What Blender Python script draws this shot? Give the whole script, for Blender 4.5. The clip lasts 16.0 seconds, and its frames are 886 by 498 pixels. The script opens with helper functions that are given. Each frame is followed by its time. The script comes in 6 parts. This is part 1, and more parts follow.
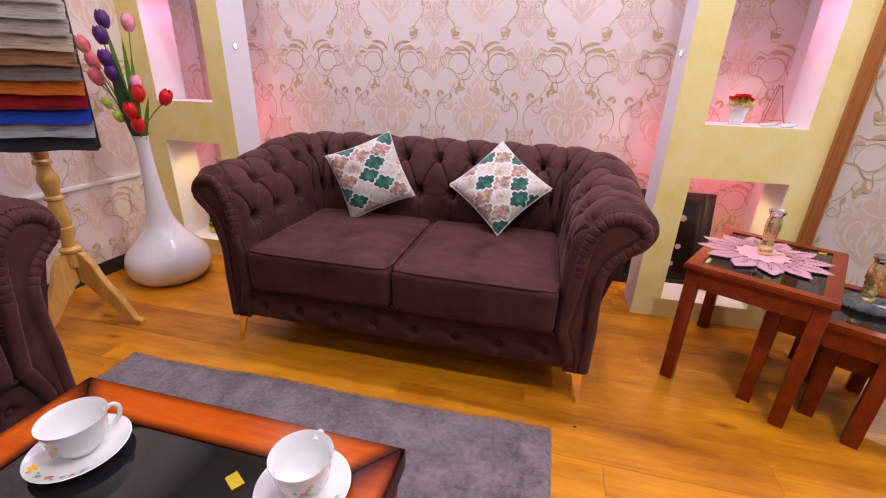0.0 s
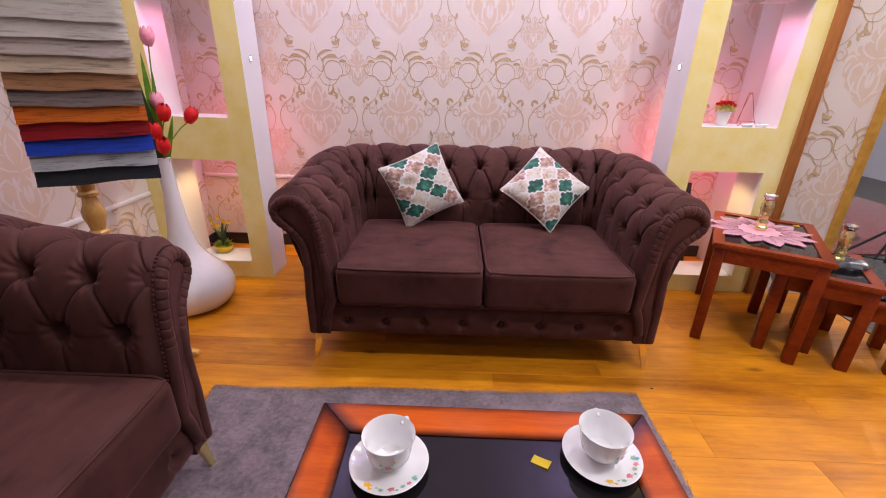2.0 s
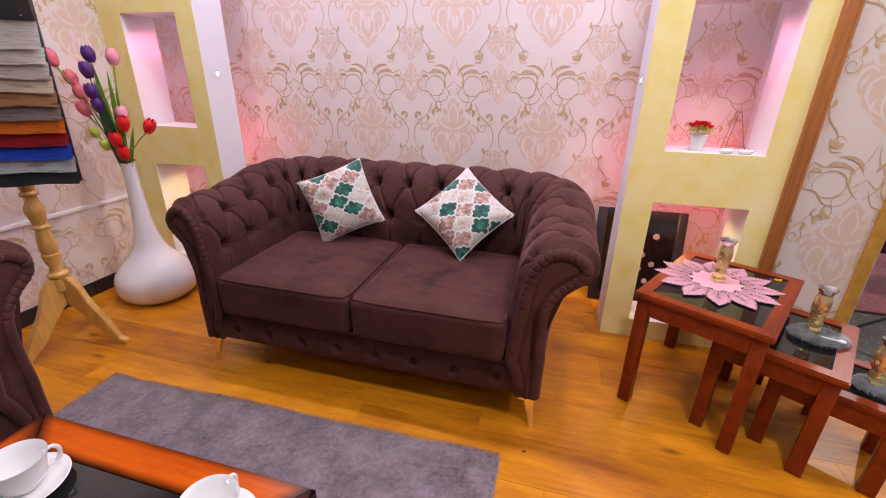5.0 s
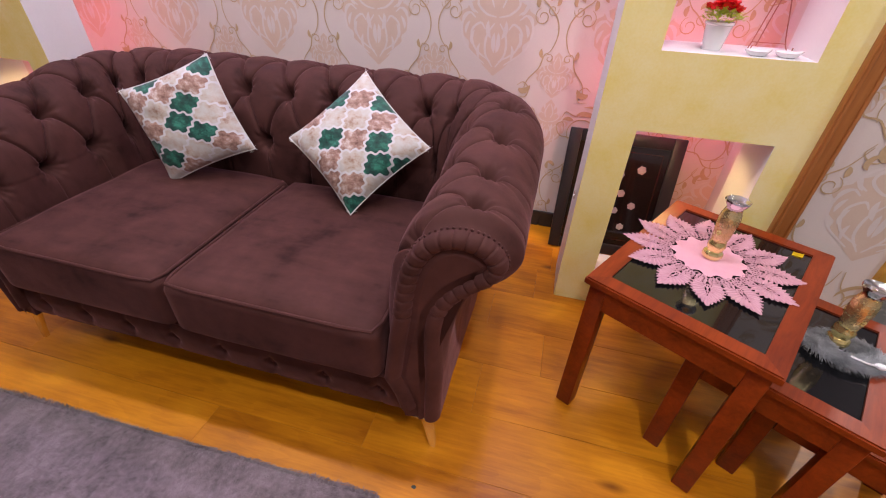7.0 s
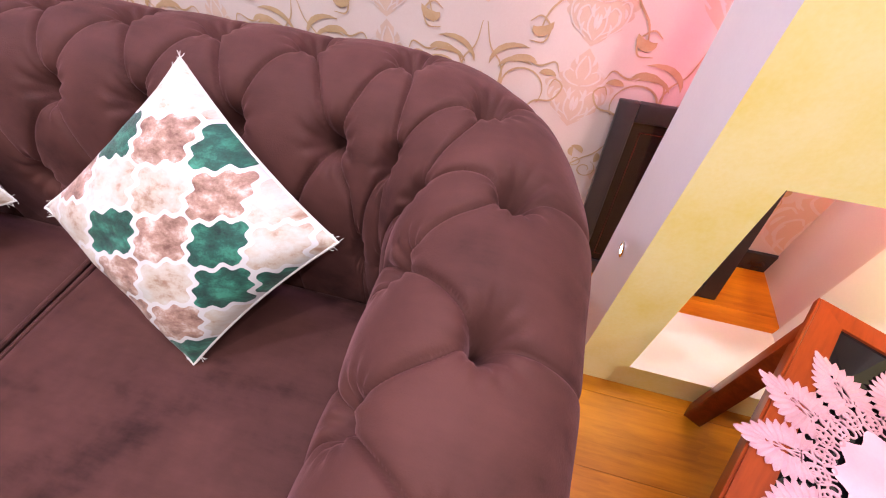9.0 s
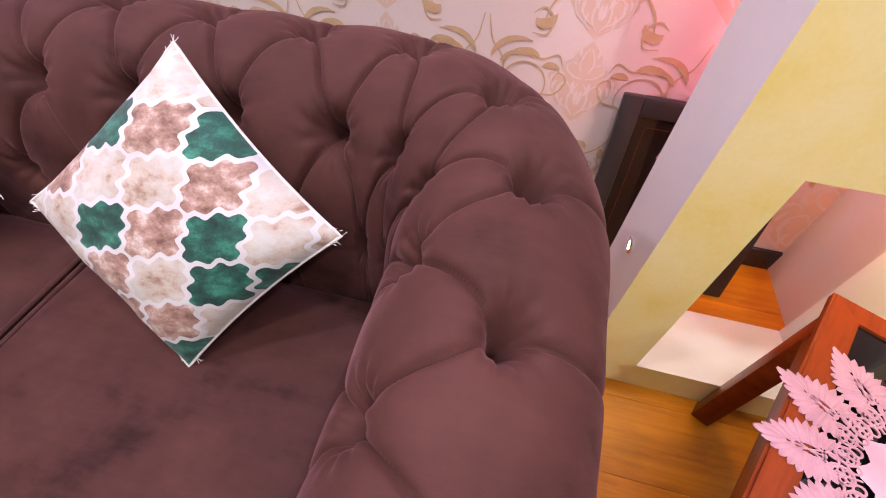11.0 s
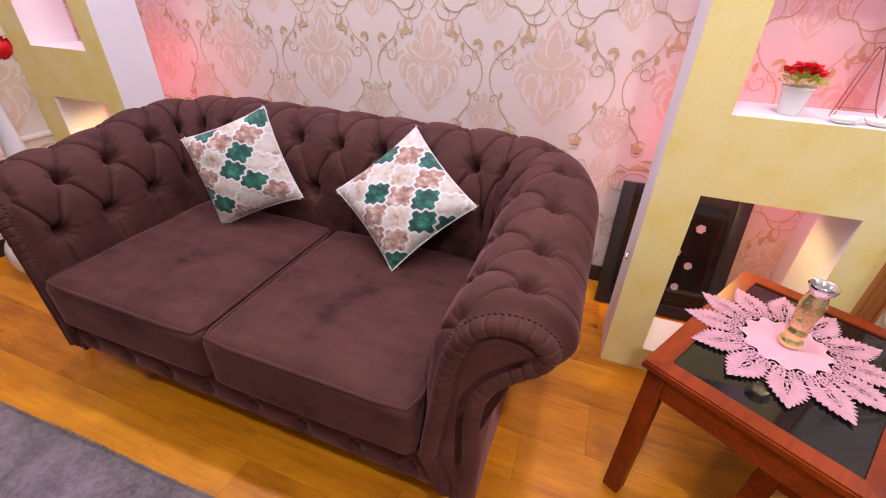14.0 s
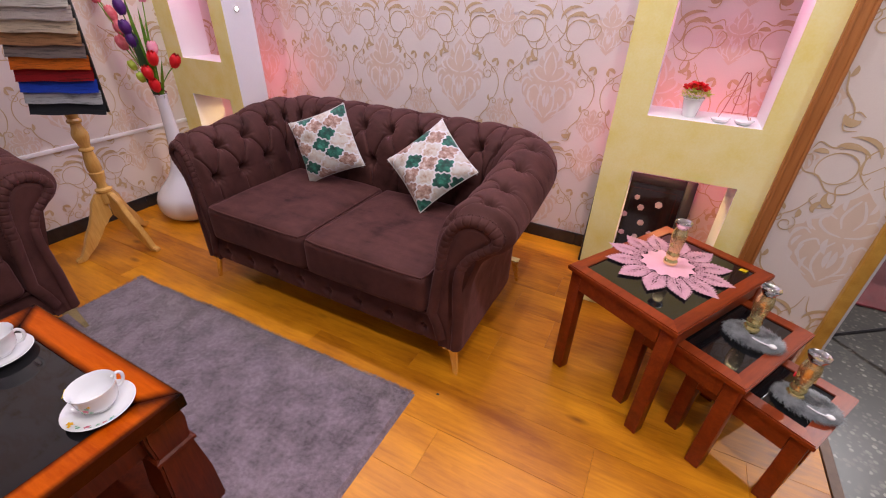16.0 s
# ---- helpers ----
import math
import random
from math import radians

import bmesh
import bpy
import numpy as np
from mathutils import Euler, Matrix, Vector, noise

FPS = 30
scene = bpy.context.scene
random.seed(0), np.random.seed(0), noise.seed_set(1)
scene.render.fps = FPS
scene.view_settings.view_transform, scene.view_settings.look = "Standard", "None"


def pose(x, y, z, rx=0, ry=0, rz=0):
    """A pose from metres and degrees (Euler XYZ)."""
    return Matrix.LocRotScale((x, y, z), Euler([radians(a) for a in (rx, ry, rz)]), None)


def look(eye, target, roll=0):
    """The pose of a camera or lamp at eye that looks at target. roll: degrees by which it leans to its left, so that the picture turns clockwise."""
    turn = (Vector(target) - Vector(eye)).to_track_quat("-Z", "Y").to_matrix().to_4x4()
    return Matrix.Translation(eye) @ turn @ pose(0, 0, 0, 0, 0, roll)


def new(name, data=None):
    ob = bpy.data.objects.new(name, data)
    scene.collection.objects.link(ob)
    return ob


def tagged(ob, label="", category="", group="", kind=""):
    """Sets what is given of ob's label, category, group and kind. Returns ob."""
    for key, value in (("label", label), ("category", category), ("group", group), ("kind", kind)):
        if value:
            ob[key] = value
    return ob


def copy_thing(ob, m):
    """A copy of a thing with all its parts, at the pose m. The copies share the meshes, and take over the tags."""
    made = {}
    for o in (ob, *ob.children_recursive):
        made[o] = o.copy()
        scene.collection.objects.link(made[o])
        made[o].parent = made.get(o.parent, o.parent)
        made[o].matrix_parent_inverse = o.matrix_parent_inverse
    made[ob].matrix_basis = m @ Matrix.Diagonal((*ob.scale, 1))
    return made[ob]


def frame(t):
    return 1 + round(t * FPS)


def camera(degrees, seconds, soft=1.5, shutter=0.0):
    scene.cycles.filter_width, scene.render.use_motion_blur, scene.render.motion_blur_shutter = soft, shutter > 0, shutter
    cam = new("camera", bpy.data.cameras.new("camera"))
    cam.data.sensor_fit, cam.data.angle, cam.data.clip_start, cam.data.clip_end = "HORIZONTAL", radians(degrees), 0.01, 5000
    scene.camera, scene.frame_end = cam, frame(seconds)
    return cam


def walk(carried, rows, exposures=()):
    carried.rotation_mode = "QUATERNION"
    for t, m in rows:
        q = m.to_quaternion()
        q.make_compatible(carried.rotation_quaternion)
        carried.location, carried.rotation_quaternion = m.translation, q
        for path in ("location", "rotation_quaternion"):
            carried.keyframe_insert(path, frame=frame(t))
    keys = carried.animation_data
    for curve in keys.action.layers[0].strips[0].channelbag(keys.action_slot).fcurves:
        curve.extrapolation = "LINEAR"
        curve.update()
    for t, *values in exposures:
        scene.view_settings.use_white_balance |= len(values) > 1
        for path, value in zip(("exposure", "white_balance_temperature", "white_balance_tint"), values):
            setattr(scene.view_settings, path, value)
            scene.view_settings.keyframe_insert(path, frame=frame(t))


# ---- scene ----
cam = camera(93.1, 16.0, soft=1.1)
PATH = [
    (0, (0.486, -1.29, 1.073), (0.06, 0.514, 0.323), 1.8),
    (0.5, (0.428, -1.436, 1.122), (0.142, 0.396, 0.373), 1.5),
    (1, (0.295, -1.524, 1.144), (0.122, 0.321, 0.392), 1.7),
    (1.5, (0.057, -1.528, 1.141), (-0.029, 0.321, 0.384), 1.5),
    (2, (-0.13, -1.487, 1.139), (-0.172, 0.362, 0.378), 1.2),
    (2.5, (-0.192, -1.475, 1.151), (-0.234, 0.374, 0.39), 1.0),
    (3, (-0.109, -1.522, 1.155), (-0.166, 0.328, 0.397), 0.6),
    (3.5, (0.138, -1.602, 1.177), (0.032, 0.245, 0.417), 0.5),
    (4, (0.366, -1.58, 1.197), (-0.006, 0.237, 0.447), 0.8),
    (4.5, (0.522, -1.431, 1.194), (0.055, 0.363, 0.441), 0.9),
    (4.7, (0.592, -1.362, 1.203), (0.116, 0.428, 0.45), 0.9),
    (6.8, (0.865, -0.653, 1.15), (0.424, 1.076, 0.247), 1.7),
    (7, (0.863, -0.619, 1.135), (0.468, 0.961, -0.026), 2.2),
    (7.5, (0.853, -0.476, 1.125), (0.566, 0.759, -0.422), 3.5),
    (8, (0.847, -0.264, 1.089), (0.545, 0.969, -0.456), 2.8),
    (8.5, (0.791, -0.026, 1.099), (0.492, 1.207, -0.447), 2.8),
    (8.7, (0.765, 0.079, 1.1), (0.47, 1.313, -0.446), 2.6),
    (9.75, (0.742, 0.29, 1.08), (0.462, 1.53, -0.455), 2.8),
    (10.8, (0.734, 0.241, 1.064), (0.465, 1.505, -0.463), 2.9),
    (11, (0.732, 0.2, 1.071), (0.462, 1.447, -0.47), 3.0),
    (11.5, (0.746, 0.117, 1.06), (0.476, 1.36, -0.484), 2.8),
    (12, (0.767, -0.018, 1.082), (0.493, 1.221, -0.463), 2.7),
    (12.5, (0.799, -0.133, 1.095), (0.524, 1.107, -0.45), 2.8),
    (13, (0.765, -0.236, 1.101), (0.307, 1.142, -0.275), 2.5),
    (13.5, (0.786, -0.418, 1.133), (0.297, 0.986, -0.206), 2.9),
    (14, (0.814, -0.535, 1.187), (0.229, 1.058, 0.129), 1.7),
    (14.5, (0.939, -0.655, 1.251), (0.329, 0.932, 0.198), 1.2),
    (15, (1.005, -0.77, 1.276), (0.263, 0.762, 0.226), 1.7),
    (15.5, (1.089, -0.956, 1.289), (0.313, 0.561, 0.241), 1.1),
    (16, (1.18, -1.083, 1.32), (0.407, 0.436, 0.273), 1.5),
]
walk(cam, [(t, look(eye, target, roll)) for t, eye, target, roll in PATH],
     [(0.0, -0.3), (4.7, -0.28), (6.8, -0.44), (7.1, -0.38), (7.5, -0.08), (8.0, 0.04), (8.5, 0.26), (10.8, 0.0), (11.5, -0.16), (12.5, -0.2), (13.5, -0.2), (14.0, -0.16), (14.5, -0.22), (15.2, -0.4), (16.0, -0.48)])

# ---- light ----
world = bpy.data.worlds.new("world")
world.use_nodes = True
world.node_tree.nodes["Background"].inputs[0].default_value = (0.9, 0.92, 1.0, 1)
world.node_tree.nodes["Background"].inputs[1].default_value = 0.15
scene.world = world


def lamp(name, kind, eye, target, power, colour, size=0.1, size_y=None, cone=80, blend=0.5):
    data = bpy.data.lights.new(name, kind)
    data.energy, data.color = power, colour
    if kind == "AREA":
        data.shape, data.size, data.size_y = "RECTANGLE", size, size_y or size
    else:
        data.shadow_soft_size = size
    if kind == "SPOT":
        data.spot_size, data.spot_blend = radians(cone), blend
    ob = new(name, data)
    ob.matrix_basis = look(eye, target)
    return ob


# round downlights: place and power
# (-1.1, -0.6) and (2.7, -0.3) are added to brighten swatches and right wall
ROOM_LIGHTS = [(-0.95, 0.3, 16), (0.0, 0.3, 15), (0.95, 0.3, 16), (-1.1, -0.6, 3), (0.45, -0.95, 10), (1.3, -0.95, 33), (-0.4, -2.4, 1), (0.9, -2.4, 6), (3.3, 2.6, 75), (2.7, -0.3, 25), (3.3, -1.8, 10)]
for lx, ly, power in ROOM_LIGHTS:
    lamp("ceiling_lamp", "AREA", (lx, ly, 2.68), (lx, ly, 0), power, (1.0, 0.945, 0.985), 0.08)
# square panel light over the hall
lamp("panel_lamp", "AREA", (3.15, 1.3, 2.67), (3.15, 1.3, 0), 9, (0.9, 0.95, 1.0), 0.56)
IN_L_STRIP, IN_R_STRIP = -1.28, 1.08
for side in (-1, 1):
    cx, nx = -0.1 + side * 0.98, -1.49 if side < 0 else 1.307
    # lilac lamp in the head of the alcove beside each reveal
    lamp("reveal_lamp", "POINT", (cx, 0.9, 2.3), (cx, 0.9, 0.6), 21, (0.56, 0.44, 1.0), 0.04)
    # pink strip light on the back of each pier, thrown on the back wall
    sx = (IN_L_STRIP if side < 0 else IN_R_STRIP)
    lamp("pink_strip", "AREA", (sx, 0.972, 1.02), (sx + side * 0.22, 1.29, 1.02), 0.15, (1.0, 0.22, 0.42), 0.1, 0.9)
    # unseen pink lamp added on the pier's back, to redden the wall behind the niches
    lamp("pink_back_fill", "AREA", (nx, 0.966, 0.82), (nx, 1.29, 0.55), 1.5 if side < 0 else 2.6, (1.0, 0.12, 0.26), 0.36, 0.05)
    # lamps in the heads of the niches
    lamp("niche_pink_lamp", "SPOT", (nx, 0.89, 1.48), (nx + side * 0.1, 0.9, 0.93), 4.8, (1.0, 0.3, 0.54), 0.03, cone=150, blend=0.6)
    lamp("niche_warm_lamp", "SPOT", (nx, 0.89, 0.68), (nx, 0.9, 0.1), 4.4, (1.0, 0.68, 0.28), 0.03, cone=150, blend=0.6)
# ---- helpers of this scene ----
TAU = 2 * math.pi


def link(name, bm, material, smooth=True):
    me = bpy.data.meshes.new(name)
    bm.normal_update()
    bm.to_mesh(me)
    bm.free()
    if smooth:
        me.shade_smooth()
        me.set_sharp_from_angle(angle=radians(38))
    for m in material if isinstance(material, (list, tuple)) else [material]:
        me.materials.append(m)
    return new(name, me)


def thing(name, label, category, at=(0, 0, 0), turn=0, group="", kind=""):
    ob = new(name)
    ob.empty_display_size = 0.1
    ob.matrix_basis = pose(*at, 0, 0, turn)
    return tagged(ob, label, category, group, kind)


def part(name, bm, material, parent, label="", smooth=True, kind=""):
    ob = link(name, bm, material, smooth)
    ob.parent = parent
    return tagged(ob, label, kind=kind)


def structure(name, bm, material, label, category, smooth=False):
    return tagged(link(name, bm, material, smooth), label, category, kind="structure")


def single(name, bm, material, label, category, m=None, group="", smooth=True, kind=""):
    ob = link(name, bm, material, smooth)
    if m is not None:
        ob.matrix_basis = m
    return tagged(ob, label, category, group, kind)


def shared(name, source, parent, m):
    """One more piece on the mesh of another."""
    ob = new(name, source.data)
    ob.parent = parent
    ob.matrix_basis = m
    return ob


def box(bm, x0, x1, y0, y1, z0, z1, bevel=0.0, seg=2):
    vs = [bm.verts.new((x, y, z)) for x in (x0, x1) for y in (y0, y1) for z in (z0, z1)]
    fs = [bm.faces.new([vs[i] for i in f]) for f in
          ((0, 1, 3, 2), (4, 6, 7, 5), (0, 4, 5, 1), (2, 3, 7, 6), (0, 2, 6, 4), (1, 5, 7, 3))]
    if bevel:
        edges = list({e for f in fs for e in f.edges})
        bmesh.ops.bevel(bm, geom=edges, offset=bevel, segments=seg, profile=0.5, affect="EDGES")
    return vs


def boxm(x0, x1, y0, y1, z0, z1, bevel=0.0, seg=2):
    bm = bmesh.new()
    box(bm, x0, x1, y0, y1, z0, z1, bevel, seg)
    return bm


def grid(bm, rows, closed_u=False, closed_v=False, flip=False):
    """Faces over rows of points."""
    vs = [[bm.verts.new(p) for p in row] for row in rows]
    n, m = len(vs), len(vs[0])
    for i in range(n if closed_u else n - 1):
        for j in range(m if closed_v else m - 1):
            q = [vs[i][j], vs[(i + 1) % n][j], vs[(i + 1) % n][(j + 1) % m], vs[i][(j + 1) % m]]
            bm.faces.new(q[::-1] if flip else q)
    return vs


def lathe(bm, outline, seg=32, at=(0, 0, 0), wobble=None):
    """A turned body from (radius, height) pairs, closed at both ends."""
    rows = []
    for k, (r, z) in enumerate(outline):
        row = []
        for i in range(seg):
            a = TAU * i / seg
            rr = r * (wobble(a, z) if wobble else 1)
            row.append((at[0] + rr * math.cos(a), at[1] + rr * math.sin(a), at[2] + z))
        rows.append(row)
    vs = grid(bm, rows, closed_v=True, flip=True)
    bm.faces.new(vs[0][::-1])
    bm.faces.new(vs[-1])
    return vs


def curve_points(points, n):
    """A smooth line through the points (Catmull-Rom)."""
    p = [Vector(q) for q in points]
    p = [2 * p[0] - p[1]] + p + [2 * p[-1] - p[-2]]
    out = []
    for i in range(1, len(p) - 2):
        for k in range(n):
            t = k / n
            a, b, c, d = p[i - 1], p[i], p[i + 1], p[i + 2]
            out.append(0.5 * ((2 * b) + (c - a) * t + (2 * a - 5 * b + 4 * c - d) * t * t + (3 * b - a - 3 * c + d) * t ** 3))
    return out + [p[-2]]


def tube(bm, pts, radius, seg=8, closed=False):
    """A tube along points; radius is a number or a function of 0..1."""
    pts = [Vector(q) for q in pts]
    n, rows, up = len(pts), [], None
    for i, p in enumerate(pts):
        a = pts[(i - 1) % n] if closed or i > 0 else p
        b = pts[(i + 1) % n] if closed or i < n - 1 else p
        d = (b - a).normalized()
        if up is None:
            up = d.orthogonal().normalized()
        up = (up - d * up.dot(d)).normalized()
        side = d.cross(up)
        r = radius(i / (n - 1)) if callable(radius) else radius
        rows.append([p + r * (math.cos(TAU * k / seg) * up + math.sin(TAU * k / seg) * side) for k in range(seg)])
    vs = grid(bm, rows, closed_u=closed, closed_v=True)
    if not closed:
        bm.faces.new(vs[0])
        bm.faces.new(vs[-1][::-1])


def soft_box(bm, centre, size, r, n=14, crown=0.0):
    """A box with round edges on a dense net; crown lifts the middle of its top."""
    c, h = Vector(centre), Vector(size) / 2
    seen = {}

    def vert(p):
        key = tuple(round(v, 4) for v in p)
        if key not in seen:
            q = Vector(p[i] * h[i] for i in range(3))
            inner = Vector(max(-(h[i] - r), min(h[i] - r, q[i])) for i in range(3))
            d = q - inner
            q = inner + (d.normalized() * r if d.length > 1e-9 else d)
            if crown:
                q.z += crown * (1 - p[0] ** 4) * (1 - p[1] ** 4) * (0.5 + 0.5 * p[2])
            seen[key] = bm.verts.new(c + q)
        return seen[key]

    def spread(k):
        v = 2 * k / n - 1
        return math.copysign(abs(v) ** 0.6, v)
    for ax in range(3):
        for sg in (-1, 1):
            for i in range(n):
                for j in range(n):
                    quad = []
                    for a, b in ((i, j), (i + 1, j), (i + 1, j + 1), (i, j + 1)):
                        p = [0, 0, 0]
                        p[ax], p[(ax + 1) % 3], p[(ax + 2) % 3] = sg, spread(a), spread(b)
                        quad.append(vert(p))
                    if len(set(quad)) == 4:
                        bm.faces.new(quad if sg > 0 else quad[::-1])


def ball(bm, centre, r, seg=10, rings=6, squash=(1, 1, 1)):
    m = Matrix.Translation(centre) @ Matrix.Diagonal((r * squash[0], r * squash[1], r * squash[2], 1))
    bmesh.ops.create_uvsphere(bm, u_segments=seg, v_segments=rings, radius=1, matrix=m)


# ---- materials ----
def material(name):
    m = bpy.data.materials.new(name)
    m.use_nodes = True
    return m, m.node_tree, m.node_tree.nodes["Principled BSDF"]


def node(tree, kind, **sockets):
    nd = tree.nodes.new(kind)
    for key, value in sockets.items():
        sock = nd.inputs[int(key[1:])] if key[0] == "i" and key[1:].isdigit() else nd.inputs[key.replace("_", " ")]
        if hasattr(value, "links") or isinstance(value, bpy.types.NodeSocket):
            tree.links.new(value, sock)
        else:
            sock.default_value = value
    return nd


def maths(tree, op, a, b=0.0, c=0.0):
    nd = tree.nodes.new("ShaderNodeMath")
    nd.operation = op
    for sock, value in zip(nd.inputs, (a, b, c)):
        if isinstance(value, bpy.types.NodeSocket):
            tree.links.new(value, sock)
        else:
            sock.default_value = value
    return nd.outputs[0]


def ramp(tree, fac, stops):
    nd = tree.nodes.new("ShaderNodeValToRGB")
    tree.links.new(fac, nd.inputs[0])
    el = nd.color_ramp.elements
    while len(el) < len(stops):
        el.new(0.5)
    for e, (pos, col) in zip(el, stops):
        e.position, e.color = pos, (*col, 1) if len(col) == 3 else col
    return nd.outputs[0]


def mix(tree, fac, a, b, mode="MIX"):
    nd = tree.nodes.new("ShaderNodeMix")
    nd.data_type, nd.blend_type = "RGBA", mode
    for sock, value in ((nd.inputs[0], fac), (nd.inputs[6], a), (nd.inputs[7], b)):
        if isinstance(value, bpy.types.NodeSocket):
            tree.links.new(value, sock)
        elif isinstance(value, (int, float)):
            sock.default_value = value
        else:
            sock.default_value = (*value, 1)
    return nd.outputs[2]


def coords(tree, kind="Object", scale=(1, 1, 1)):
    tc = tree.nodes.new("ShaderNodeTexCoord")
    mp = node(tree, "ShaderNodeMapping", Vector=tc.outputs[kind])
    mp.inputs["Scale"].default_value = scale
    return mp.outputs[0]


def noise_tex(tree, vec, scale, detail=4.0, rough=0.55):
    nd = node(tree, "ShaderNodeTexNoise", Vector=vec, Scale=scale, Detail=detail, Roughness=rough)
    return nd.outputs["Fac"]


def bump(tree, bsdf, height, strength=0.3, distance=0.002):
    nd = node(tree, "ShaderNodeBump", Height=height, Strength=strength, Distance=distance)
    tree.links.new(nd.outputs[0], bsdf.inputs["Normal"])


def simple(name, a, b, rough=0.5, metal=0.0, scale=8.0, fine=120.0, bumps=0.15, coat=0.0, spread=0.1, stretch=(1, 1, 1)):
    """A surface whose colour wanders between two tones, with a fine grain."""
    m, t, s = material(name)
    v = coords(t, "Object", stretch)
    big, small = noise_tex(t, v, scale), noise_tex(t, v, fine, 3.0)
    both = maths(t, "ADD", maths(t, "MULTIPLY", big, 0.75), maths(t, "MULTIPLY", small, 0.25))
    t.links.new(ramp(t, both, ((0.5 - 0.2, a), (0.5 + 0.2, b))), s.inputs["Base Color"])
    r = maths(t, "ADD", rough - spread / 2, maths(t, "MULTIPLY", big, spread))
    t.links.new(r, s.inputs["Roughness"])
    s.inputs["Metallic"].default_value = metal
    s.inputs["Coat Weight"].default_value = coat
    s.inputs["Coat Roughness"].default_value = 0.06
    if bumps:
        bump(t, s, small, bumps, 0.001)
    return m


def wood(name, dark, light, rough, along=0, scale=1.0, coat=0.0, per_piece=0.25, spec=0.5):
    """Wood grain that runs along one axis."""
    m, t, s = material(name)
    st = [9.0 * scale] * 3
    st[along] = 0.9 * scale
    v = coords(t, "Object", st)
    info = t.nodes.new("ShaderNodeObjectInfo")
    off = node(t, "ShaderNodeVectorMath", i0=v, i1=(0, 0, 0))
    mul = maths(t, "MULTIPLY", info.outputs["Random"], 37.0)
    comb = node(t, "ShaderNodeCombineXYZ", X=mul, Y=mul, Z=mul)
    t.links.new(comb.outputs[0], off.inputs[1])
    warp = node(t, "ShaderNodeTexNoise", Vector=off.outputs[0], Scale=0.7, Detail=2.0)
    v2 = node(t, "ShaderNodeVectorMath", i0=off.outputs[0], i1=warp.outputs["Color"])
    band = noise_tex(t, v2.outputs[0], 1.1, 5.0, 0.6)
    fine = node(t, "ShaderNodeTexNoise", Vector=v2.outputs[0], Scale=7.0, Detail=5.0, Roughness=0.65).outputs["Fac"]
    f = maths(t, "ADD", maths(t, "MULTIPLY", band, 0.6), maths(t, "MULTIPLY", fine, 0.4))
    f = maths(t, "ADD", f, maths(t, "MULTIPLY", maths(t, "SUBTRACT", info.outputs["Random"], 0.5), per_piece))
    t.links.new(ramp(t, f, ((0.3, dark), (0.7, light))), s.inputs["Base Color"])
    s.inputs["Roughness"].default_value = rough
    s.inputs["Coat Weight"].default_value = coat
    s.inputs["Coat Roughness"].default_value = 0.1
    s.inputs["Specular IOR Level"].default_value = spec
    bump(t, s, fine, 0.12, 0.001)
    return m


def oak_plank(name):
    """Glossy printed oak: long grain, cathedral figure, darker knots and a tone of its own for each plank."""
    m, t, s = material(name)
    info = t.nodes.new("ShaderNodeObjectInfo")
    off = maths(t, "MULTIPLY", info.outputs["Random"], 53.0)
    shift = node(t, "ShaderNodeCombineXYZ", X=off, Y=maths(t, "MULTIPLY", off, 0.7), Z=off).outputs[0]

    def laid(scale):
        return node(t, "ShaderNodeVectorMath", i0=coords(t, "Object", scale), i1=shift).outputs[0]
    figure = noise_tex(t, laid((1.6, 8.0, 8.0)), 1.0, 3.0, 0.5)
    rings = maths(t, "FRACT", maths(t, "MULTIPLY", figure, 9.0))
    grain = noise_tex(t, laid((3.0, 70.0, 70.0)), 1.0, 4.0, 0.65)
    patch = noise_tex(t, laid((2.6, 9.0, 9.0)), 1.0, 5.0, 0.6)
    f = maths(t, "ADD", maths(t, "MULTIPLY", patch, 0.68), maths(t, "ADD", maths(t, "MULTIPLY", grain, 0.285), maths(t, "MULTIPLY", rings, 0.035)))
    f = maths(t, "ADD", f, maths(t, "MULTIPLY", maths(t, "SUBTRACT", info.outputs["Random"], 0.5), 0.1))
    col = ramp(t, f, ((0.3, (0.3, 0.085, 0.003)), (0.47, (0.53, 0.186, 0.005)), (0.64, (0.72, 0.285, 0.01))))
    vor = node(t, "ShaderNodeTexVoronoi", Vector=laid((2.6, 7.0, 7.0)), Scale=1.0)
    knot = ramp(t, vor.outputs["Distance"], ((0.02, (0.34, 0.26, 0.22)), (0.13, (1, 1, 1))))
    t.links.new(mix(t, 1.0, col, knot, "MULTIPLY"), s.inputs["Base Color"])
    t.links.new(maths(t, "ADD", 0.3, maths(t, "MULTIPLY", grain, 0.16)), s.inputs["Roughness"])
    s.inputs["Specular IOR Level"].default_value = 0.4
    bump(t, s, grain, 0.1, 0.0008)
    return m


